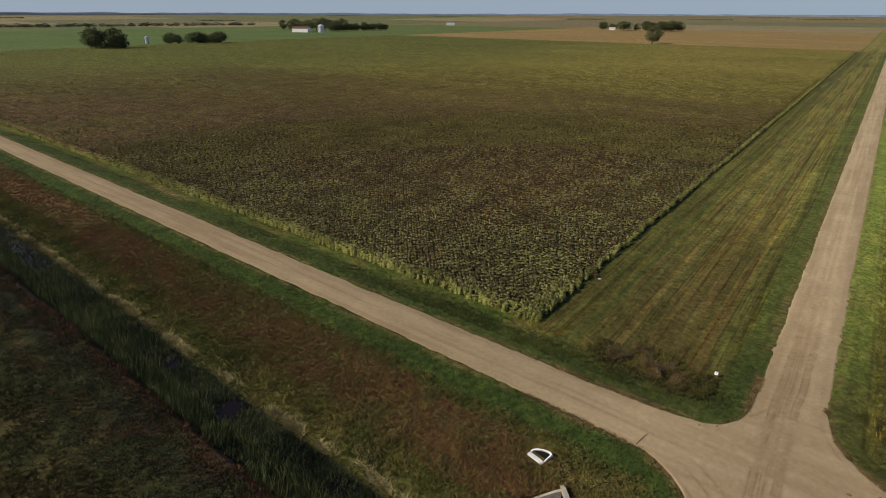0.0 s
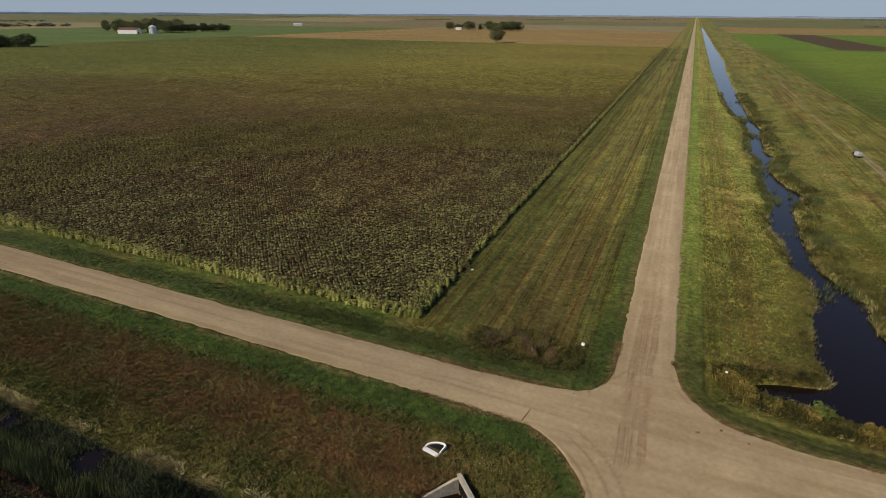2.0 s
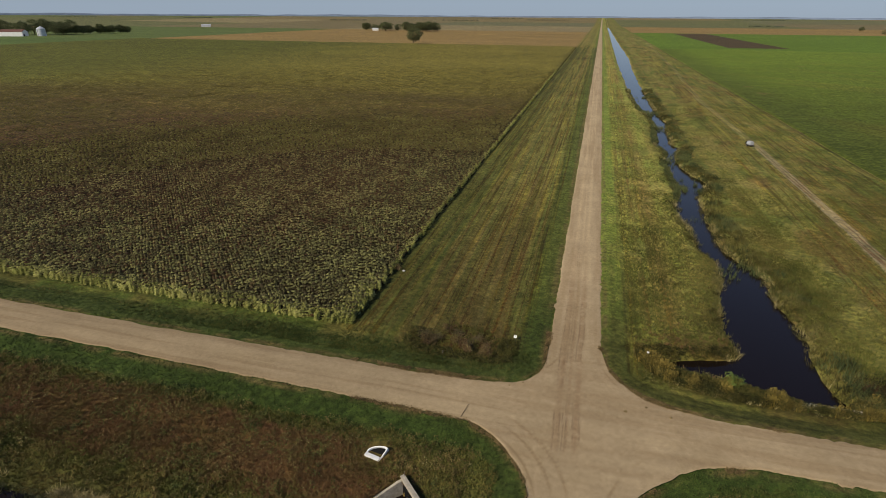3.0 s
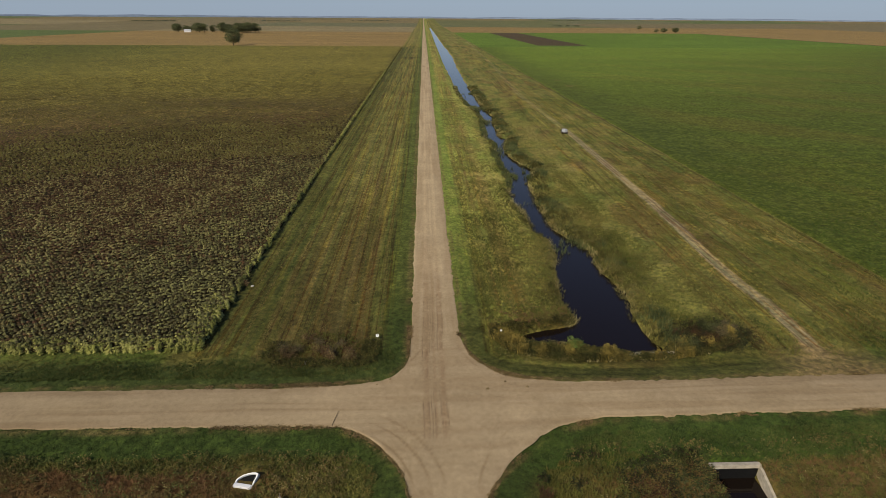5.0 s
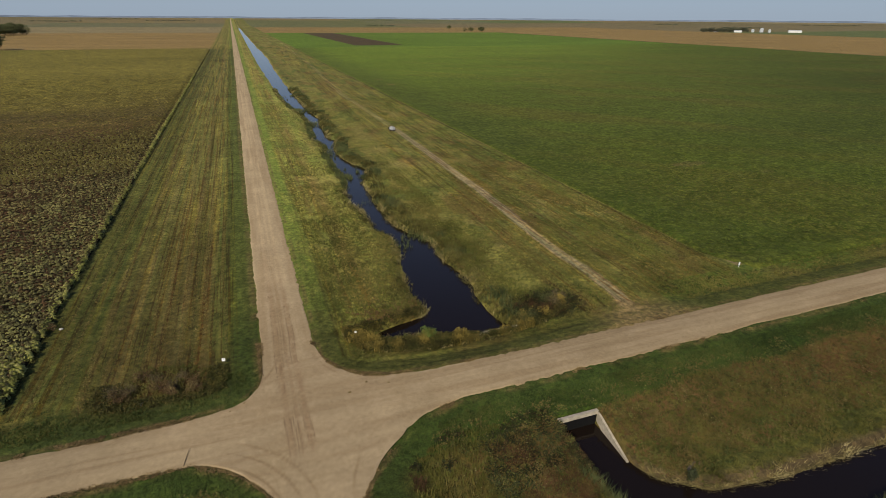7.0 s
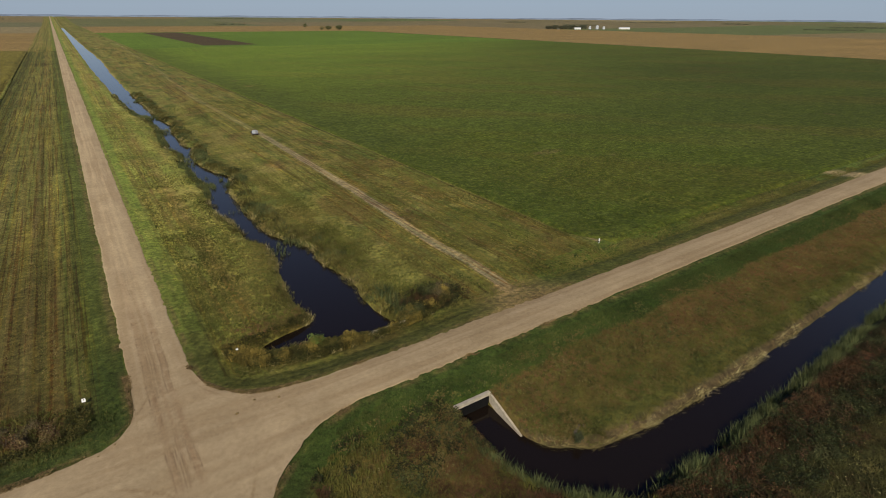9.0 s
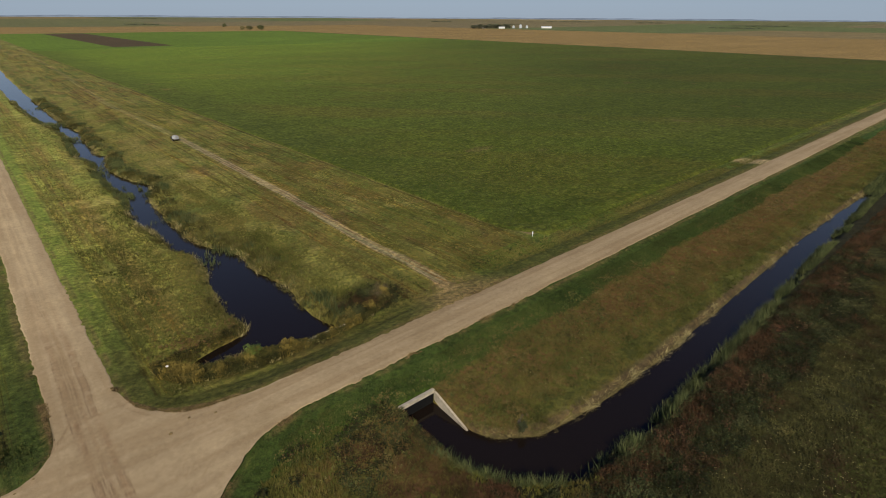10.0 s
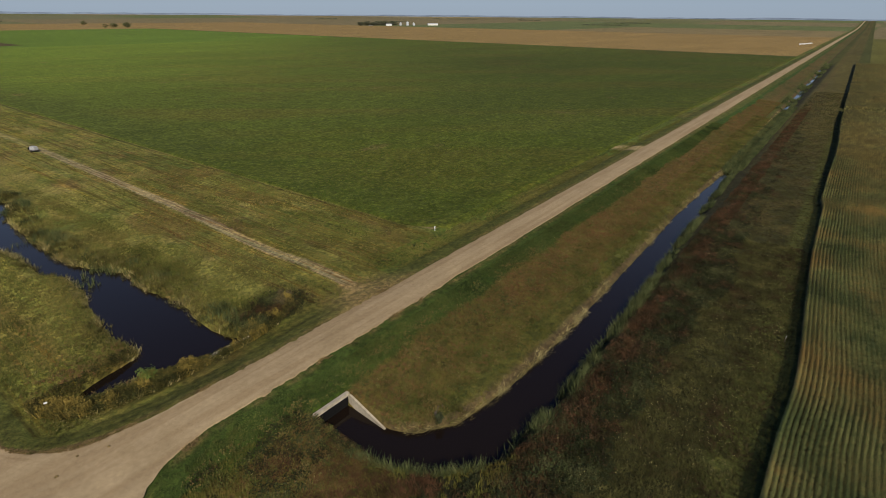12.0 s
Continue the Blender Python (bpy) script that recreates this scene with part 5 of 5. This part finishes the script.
def flared_pipe_end(x, y, heading, r):
    """A pipe end cut at a slant and laid on the bank, with a thick pale lip and a broad sill."""
    t = thing("flared_pipe_end", pose(x, y, height(x, y) - 0.1, 0, 0, heading), "white flared concrete pipe end with a dark mouth", "pipe")
    n = 24

    def arch(bm, rr, push):
        out = []
        for k in range(n + 1):
            a = math.pi * k / n
            u, w = rr * 1.25 * math.cos(a), rr * 1.6 * math.sin(a)
            u -= 0.72 * w * math.sin(a)
            out.append(bm.verts.new((u, -w * 0.75 - push * 0.5, 0.2 + w * 0.55 - push * 0.8)))
        return out
    bm = bmesh.new()
    loops = [arch(bm, r, 0.5), arch(bm, r, 0.0), arch(bm, r - 0.11, 0.0), arch(bm, r - 0.14, 0.4)]
    for a, b in zip(loops, loops[1:]):
        for k in range(n):
            bm.faces.new((a[k], a[k + 1], b[k + 1], b[k]))
    part("lip", bm, M_WHITE, t)
    bm = bmesh.new()
    bm.faces.new(arch(bm, r - 0.12, 0.3))
    # flat black face in place of the shade inside the pipe
    part("black_inside_panel", bm, M_DARK, t, "black face standing in for the pipe's shaded inside")
    part("sill", box_bm(r * 2.5, 0.5, 0.5, (0, 0.24, 0.0), 0.06), M_WHITE, t)
    return t


flared_pipe_end(-20.5, -10.2, 168, 0.80)


def post(name, x, y, tall, r, mat, lean, heading, label, category="post"):
    t = thing(name, pose(x, y, height(x, y) - 0.2), label, category)
    part("shaft", tube_bm(r, r * 0.8, tall + 0.2, (0, 0, 0), 8, pose(0, 0, 0, lean, 0, heading)), mat, t)
    return t


p = post("marker_post", -9.0, 15.0, 0.9, 0.04, M_WOOD, 4, 20, "thin post with a white square marker plate")
part("marker_plate", box_bm(0.42, 0.04, 0.42, (0, -0.06, 0.92), 0.015, pose(0, 0, 0, -35, 0, 0)), M_WHITE, p, "white square plate tilted to the sky")
p = post("marker_post", 8.8, 14.9, 1.5, 0.05, M_WOOD, 0, 0, "short post with a small white cap in the weeds")
part("cap", box_bm(0.34, 0.28, 0.16, (0, 0, 1.68), 0.04), M_WHITE, p)
p = post("marker_post", 81.6, 15.6, 1.1, 0.06, M_WHITE, 3, 0, "white roadside marker post in the grass")
part("cap", tube_bm(0.13, 0.13, 0.5, (0, 0, 0.75), 10), M_WHITE, p)
post("culvert_post", 33.3, -8.7, 1.3, 0.05, M_WOOD, 3, 60, "thin wooden post beside the culvert headwall")
post("culvert_post", -16.4, -12.3, 1.2, 0.05, M_WOOD, 3, 60, "thin wooden post beside the pale culvert")
rod = thing("fallen_rod", pose(-12.7, -3.1, 0.06), "thin dark rod lying at the road edge", "rod")
part("shaft", tube_bm(0.03, 0.022, 2.4, (0, 0, 0), 8, pose(0, 0, 0, 88, 0, 170)), M_BARK, rod)
post("snag", 16.0, 60.0, 0.9, 0.04, M_STRAW, 12, 10, "short grey stick standing in the grass", "stick")


def rock(x, y, r, label, mat):
    bm = bmesh.new()
    bmesh.ops.create_icosphere(bm, subdivisions=2, radius=r)
    for v in bm.verts:
        v.co *= 0.8 + 0.4 * noise.noise(v.co * (1.3 / r) + Vector((x, y, 0)))
        v.co.z *= 0.6
    ob = part("rock", bm, mat)
    ob.location = (x, y, float(height(x, y)) + r * 0.3)
    return tagged(ob, label, "rock")


tagged(rock(-31.7, 32.0, 0.35, "pale rock at the edge of the sunflowers", M_STONE))
for k, (x, y) in enumerate([(-9.4, 4.9), (-8.2, 4.2), (-6.6, 5.2), (8.0, 4.4), (10.6, 3.3), (5.6, 3.0)]):
    rock(x, y, 0.16 + 0.02 * k, "small brown clod of earth on the road edge", M_CLOD)


def bush(x, y, r, tall, mat, label, n=240, size=0.14):
    c = RNG.uniform(-1, 1, (14, 3)) * (r * 0.6, r * 0.6, tall * 0.3)
    z = float(height(x, y))
    v = leaves(c[:, 0], c[:, 1], c[:, 2] + tall * 0.55, r * 0.5, tall * 0.4, n // 14, size)
    t = thing("bush", pose(x, y, z), label, "bush")
    me = raised("foliage", v, np.arange(len(v)).reshape(-1, 3), mat)
    ob = new("foliage", me)
    ob.parent = t
    for k in range(5):
        part("stem", tube_bm(0.035, 0.015, tall * 0.7, (0, 0, -0.1), 6, pose(0, 0, 0, 14 + 6 * k, 0, 72 * k)), M_BARK, t)
    return t


bush(19.0, 12.6, 1.5, 2.1, M_BUSHLEAF, "bright green young willow bush at the pond", 420, 0.15)
M_GREYBRUSH = leafy("grey_brush", [(0.05, 0.04, 0.028), (0.10, 0.08, 0.055), (0.15, 0.12, 0.085), (0.13, 0.12, 0.05)], 2.0)
M_DEADLEAF = leafy("dead_brush", [(0.05, 0.034, 0.022), (0.095, 0.06, 0.036), (0.14, 0.085, 0.048), (0.21, 0.17, 0.095)], 3.0)
for x, y, r, tall in ((-20.6, 10.8, 1.3, 1.3), (-16.6, 12.4, 1.5, 1.4), (-15.2, 10.6, 1.2, 1.1), (-12.8, 12.9, 1.4, 1.2), (-12.4, 10.8, 1.2, 0.9), (-18.9, 15.0, 1.2, 1.2)):
    bush(x, y, r, tall, M_DEADLEAF, "red-brown dying brush in the ditch corner", 520, 0.10)
for x, y, r, tall in ((-21.6, 12.6, 1.1, 1.4), (-19.9, 12.4, 1.0, 1.3), (-17.2, 14.4, 1.0, 1.1), (-14.4, 14.2, 1.0, 0.9), (-15.0, 12.0, 0.9, 1.3)):
    bush(x, y, r, tall, M_GREYBRUSH, "grey-brown feathery dead brush in the ditch corner", 420, 0.09)
x, y = scatter(-26, -8.5, 8.0, 21, 1800)
x, y = keep(x, y, np.hypot((x + 16) / 8, (y - 13) / 5) + fractal(x, y, 3, 141) * 0.8 < 1.2)
stuff("corner_weeds", [blades(x, y, 0.5, 5, 0.08, 0.6)], M_ROUGH, "straw-coloured weeds around the ditch corner", "weeds")
x, y = scatter(-25, -8.6, 8.2, 15, 1500)
x, y = keep(x, y, np.abs(np.hypot((x + 16) / 7.5, (y - 13) / 4.2) - 1.0) < 0.22 + 0.2 * fractal(x, y, 2.0, 145))
stuff("corner_yellow_weeds", [leaves(x, y, height(x, y) + 0.3, 0.24, 0.3, 8, 0.11)], M_YELLOW, "yellow-green weeds round the ditch corner", "weeds")
p = thing("corrugated_pipe_end", pose(-18.3, 8.9, -1.3, 0, 0, 0), "white steel pipe end half hidden in brush", "pipe")
bm = tube_bm(0.4, 0.4, 1.6, (0, 1.0, 0.45), 20, pose(0, 0, 0, 90))
part("pipe", bm, M_STEEL, p)
part("lip", tube_bm(0.47, 0.47, 0.08, (0, 1.04, 0.45), 20, pose(0, 0, 0, 90)), M_WHITE, p)


for x, y, r, tall in ((36.8, 12.6, 1.3, 1.3), (39.0, 13.6, 1.5, 1.5), (41.2, 14.8, 1.4, 1.2), (43.0, 16.2, 1.2, 1.0), (35.2, 15.0, 1.0, 1.2)):
    bush(x, y, r, tall + 0.4, M_BRUSH if x < 40 else M_GREYBRUSH, "dark brown brushy shrub beside the pond", 900, 0.11)
x, y = scatter(33, 47, 10.5, 22, 5200)
x, y = keep(x, y, (np.exp(-((x - 39.5) / 5.5) ** 2 - ((y - 15.0) / 4.0) ** 2) > RNG.uniform(0.15, 1.0, len(x))) & (height(x, y) > WATER + 0.1))
stuff("pond_brush", [leaves(x, y, height(x, y) + 0.5, 0.3, 0.5, 9, 0.11)], M_BRUSH, "dark brown weeds in the corner beside the pond", "weeds")
bush(-33.0, 32.4, 0.8, 1.1, M_DEADLEAF, "small dead shrub at the field edge", 260, 0.1)
p = post("marker_post", 79.5, -50.4, 1.2, 0.05, M_WOOD, 3, 0, "post with a white tag beside the corn")
part("tag", box_bm(0.3, 0.05, 0.4, (0, -0.06, 1.1), 0.01), M_WHITE, p)
bush(37.4, -20.4, 0.6, 1.3, M_SHADESEDGE, "dark leafy weed clump beside the drain outlet", 420, 0.12)
p = thing("drain_outlet", pose(38.4, -19.6, -2.5, 0, 0, 20), "brown earth-stained drain outlet board in the ditch bank", "drain")
part("board", box_bm(1.7, 0.14, 1.5, (0, 0, 0.2), 0.03, pose(0, 0, 0, -38)), M_WOOD, p)
part("stake", tube_bm(0.05, 0.04, 1.6, (0.8, -0.1, -0.5), 8), M_WOOD, p)


def covered_trailer(x, y, heading):
    t = thing("trailer", pose(x, y, height(x, y), 0, 0, heading), "small grey covered trailer with dark wheels on the track", "trailer")
    part("chassis", box_bm(1.7, 2.6, 0.16, (0, 0, 0.62), 0.03), M_WOOD, t)
    bm = box_bm(1.6, 2.2, 1.15, (0, -0.1, 1.28), 0.12)
    for v in bm.verts:
        if v.co.z > 1.3:
            v.co.x *= 0.75
    part("cover", bm, M_CANVAS, t)
    for s in (-1, 1):
        w = part("wheel", tube_bm(0.34, 0.34, 0.2, (s * 0.95 + 0.1, 0.1, 0.34), 18, pose(0, 0, 0, 0, -90, 0)), M_DARK, t)
        part("hub", tube_bm(0.12, 0.1, 0.26, (s * 0.95 + 0.13, 0.1, 0.34), 12, pose(0, 0, 0, 0, -90, 0)), M_STEEL, w)
    part("drawbar", box_bm(0.1, 1.3, 0.1, (0, 1.9, 0.55), 0.02), M_DARK, t)
    part("front_box", box_bm(0.7, 0.6, 0.8, (-0.3, 1.45, 1.1), 0.05), M_DARK, t, "dark motor box")
    return t


covered_trailer(53.7, 162.0, 20)

# ---- trees ----


def tree_meshes(tall, crown_r, seed, clumps=64, n=36, leaf=None):
    rng = np.random.default_rng(seed)
    bm = bmesh.new()

    def limb(p, q, r1, r2):
        d = Vector(q) - Vector(p)
        m = Matrix.Translation(p) @ d.to_track_quat("Z", "Y").to_matrix().to_4x4() @ Matrix.Translation((0, 0, d.length / 2))
        bmesh.ops.create_cone(bm, cap_ends=True, segments=8, radius1=r1, radius2=r2, depth=d.length, matrix=m)
    fork = tall * 0.28
    limb((0, 0, -0.3), (0, 0, fork), tall * 0.028, tall * 0.02)
    pts = []
    for k in range(clumps):
        a, u = rng.uniform(0, 6.283), rng.uniform(-0.95, 1)
        r = crown_r * math.sqrt(max(0.05, 1 - u * u)) * rng.uniform(0.45, 1.0)
        pts.append((r * math.cos(a), r * math.sin(a), tall * 0.56 + u * tall * 0.40 * rng.uniform(0.8, 1.0)))
    for k in range(0, clumps, 5):
        limb((0, 0, fork * rng.uniform(0.7, 1.1)), pts[k], tall * 0.012, tall * 0.004)
    trunk = bpy.data.meshes.new("trunk")
    bm.to_mesh(trunk)
    bm.free()
    trunk.materials.append(M_BARK)
    p = np.array(pts)
    v = leaves(p[:, 0], p[:, 1], p[:, 2], crown_r * rng.uniform(0.26, 0.42, clumps), tall * 0.12, n, tall * 0.042)
    crown = raised("crown", v, np.arange(len(v)).reshape(-1, 3), leaf or M_TREE)
    return trunk, crown


KINDS = [tree_meshes(10.0, 5.0, 11), tree_meshes(10.0, 4.2, 12), tree_meshes(10.0, 6.0, 13), tree_meshes(10.0, 4.6, 14, 34, 30)]
KINDS += [tree_meshes(10.0, 5.0, 21, 50, 30, M_FARLEAF), tree_meshes(10.0, 6.0, 22, 50, 30, M_FARLEAF)]


def tree(x, y, tall, kind, turn, label, group="", wide=1.0):
    s = tall / 10.0
    t = thing("tree", pose(x, y, height(x, y), 0, 0, turn) @ Matrix.Diagonal((s * wide, s * wide, s, 1)), label, "tree", group)
    for name, me in zip(("trunk", "crown"), KINDS[kind]):
        ob = new(name, me)
        ob.parent = t
    return t


rnd = random.Random(5)


def grove(points, lo, hi, label, group, jitter=4.0, wide=1.1, pale=False):
    for x, y in points:
        tree(x + rnd.uniform(-jitter, jitter), y + rnd.uniform(-jitter, jitter), rnd.uniform(lo, hi), rnd.randrange(4, 6) if pale else rnd.randrange(4), rnd.uniform(0, 360), label, group, wide * rnd.uniform(0.85, 1.2))


def line(p, q, n):
    return [(p[0] + (q[0] - p[0]) * k / max(1, n - 1), p[1] + (q[1] - p[1]) * k / max(1, n - 1)) for k in range(n)]


tree(-290, 830, 25, 0, 10, "lone dark green tree at the field's far edge", wide=1.05)
grove([(-776, 240), (-770, 246), (-763, 252), (-757, 258)], 20, 27, "tall dark green tree in a small grove", "grove at the field edge", 4, 0.95)
grove([(-752, 262), (-747, 266), (-780, 236), (-760, 250)], 12, 16, "low rounded tree in a small grove", "grove at the field edge", 4, 1.4)
grove(line((-818, 352), (-772, 415), 11), 10, 18, "low bushy tree in a hedge row", "hedge row", 6, 1.2)
grove(line((-1290, 900), (-1140, 860), 7), 18, 28, "shade tree by the white barn", "farm trees", 10, 1.0)
grove(line((-1090, 900), (-1060, 1055), 16), 14, 20, "shelterbelt tree behind the farm", "shelterbelt", 7, 1.4)
grove(line((-1150, 900), (-1080, 930), 6), 20, 30, "tall shelterbelt tree behind the farm", "shelterbelt", 8, 1.1)
grove(line((-655, 1500), (-455, 1490), 17), 15, 25, "tree around the second farmhouse", "second farm trees", 16, 1.15)
grove(line((-470, 1440), (-440, 1480), 6), 20, 28, "tall tree around the second farmhouse", "second farm trees", 8, 1.1)
grove([(712, 1700), (728, 1690), (768, 1694), (775, 1705), (806, 2120), (815, 2130)], 10, 15, "scattered tree beyond the soybeans", "scattered trees", 6, 1.3)
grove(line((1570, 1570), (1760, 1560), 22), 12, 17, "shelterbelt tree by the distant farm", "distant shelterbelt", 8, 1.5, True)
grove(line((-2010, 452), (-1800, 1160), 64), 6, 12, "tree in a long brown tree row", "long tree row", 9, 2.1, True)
far = []
for k in range(18):
    a, d = rnd.uniform(-88, 92), rnd.uniform(2700, 4300)
    a, n, ln = math.radians(a), rnd.randrange(12, 22), rnd.uniform(50, 150)
    u = np.linspace(-ln, ln, n) + RNG.uniform(-8, 8, n)
    x, y = d * math.sin(a) + u * math.cos(a), d * math.cos(a) - u * math.sin(a)
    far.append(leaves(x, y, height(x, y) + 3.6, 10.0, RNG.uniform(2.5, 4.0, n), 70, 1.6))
stuff("far_woods", far, M_FARLEAF, "tree belts on the skyline, haze greyed into their leaf colour", "trees")

# ---- distance: low hills all round the skyline, haze put into their blue ----
a = np.linspace(0, 6.28318, 721)
top = 27 + 12 * fractal(a * 60, a * 0, 9.0, 291) + 7 * fractal(a * 60, a * 0 + 5, 1.6, 293)
ring = np.stack([np.stack([4750 * np.cos(a), 4750 * np.sin(a), a * 0 + z], -1) for z in (0.0, 30.0)] + [np.stack([4790 * np.cos(a), 4790 * np.sin(a), top], -1)], 0)
# the blue stands in for haze over the far hills
M_HILLS = plain("haze_blue_hills", (0.17, 0.21, 0.27), 1.0, 60.0, 0.25, bump=0.0)
tagged(new("backdrop", raised("backdrop", ring.reshape(-1, 3), quads(721, 3), M_HILLS, True)), "low hills along the far skyline, haze blue in their colour", "hills", kind="structure")

# ---- farm buildings ----


def shed(x, y, heading, long, deep, eave, ridge, wall, roofm, label, doors=1):
    t = thing("barn", pose(x, y, height(x, y), 0, 0, heading), label, "barn")
    bm = bmesh.new()
    prof = [(-deep / 2, 0), (deep / 2, 0), (deep / 2, eave), (0, ridge), (-deep / 2, eave)]
    a = [bm.verts.new((-long / 2, u, w)) for u, w in prof]
    b = [bm.verts.new((long / 2, u, w)) for u, w in prof]
    bm.faces.new(a)
    bm.faces.new(b[::-1])
    for i in range(5):
        j = (i + 1) % 5
        bm.faces.new((a[i], b[i], b[j], a[j]))
    part("wall", bm, wall, t)
    ang = math.atan2(ridge - eave, deep / 2)
    half = math.hypot(ridge - eave, deep / 2) + 0.5
    for s in (-1, 1):
        part("roof", box_bm(long + 1.0, half, 0.18, (0, s * (deep / 4 + 0.15), (eave + ridge) / 2 + 0.12), 0.02, Matrix.Rotation(-s * ang, 4, "X")), roofm, t)
    for k in range(doors):
        # black panel on the wall in place of a doorway's shade
        part("door", box_bm(0.15, 4.0, 3.8, (long / 2 + 0.05, -deep / 4 + k * 5, 1.9), 0.02), M_DARK, t, "black panel standing in for a shaded open doorway")
    return t


def bin_tower(x, y, r, tall, label):
    t = thing("grain_bin", pose(x, y, height(x, y)), label, "grain bin")
    bm = bmesh.new()
    n = 24
    rings = []
    for k in range(int(tall / 0.8) + 1):
        rr = r + (0.05 if k % 2 else 0)
        rings.append([bm.verts.new((rr * math.cos(6.2832 * i / n), rr * math.sin(6.2832 * i / n), k * 0.8)) for i in range(n)])
    for a, b in zip(rings, rings[1:]):
        for i in range(n):
            bm.faces.new((a[i], a[(i + 1) % n], b[(i + 1) % n], b[i]))
    part("body", bm, M_STEEL, t)
    top = (len(rings) - 1) * 0.8
    part("roof", tube_bm(r + 0.3, 0.5, r * 0.55, (0, 0, top), 24), M_STEEL, t)
    part("cap", tube_bm(0.5, 0.4, 0.5, (0, 0, top + r * 0.5), 12), M_STEEL, t)
    part("ladder", box_bm(0.5, 0.08, top, (0, -r - 0.12, top / 2)), M_DARK, t)
    return t


shed(-1096, 812, 20, 42, 18, 8, 12, M_WHITE, M_ROOF, "long white barn with a brown roof")
bin_tower(-1058, 838, 7.5, 14, "galvanised grain bin beside the white barn")
shed(-1300, 1650, 40, 30, 12, 6, 9, M_WHITE, M_GREYROOF, "small white distant barn")
bin_tower(-854, 342, 3.0, 9.6, "small pale steel bin standing in the field")
shed(-620, 1492, 15, 16, 9, 4, 7, M_WHITE, M_GREYROOF, "white farmhouse among trees")
shed(1905, 1480, -40, 42, 14, 5, 8, M_WHITE, M_GREYROOF, "long white farm shed with grey roof")
shed(1690, 1530, -40, 24, 12, 5, 7, M_WHITE, M_GREYROOF, "white farm shed by the shelterbelt", 1)
shed(1640, 1580, -40, 18, 10, 5, 8, M_WHITE, M_ROOF, "white farmhouse with a brown roof")
for x, y, r, h in ((1790, 1520, 6, 12), (1765, 1535, 5, 9.6), (1815, 1508, 5, 9)):
    bin_tower(x, y, r, h, "tall pale grain bin on the distant farm")
for k in range(7):
    x = 1137 + k * 9.0
    t = thing("bale", pose(x, 67 - k * 1.9, height(x, 67 - k * 1.9)), "white wrapped bale in a row beside the road", "bale", "row of bales")
    part("wrap", tube_bm(1.1, 1.1, 3.0 + (k % 3) * 1.4, (0, 0, 1.1), 18, pose(0, 0, 0, 0, 90, -12)), M_WHITE, t)
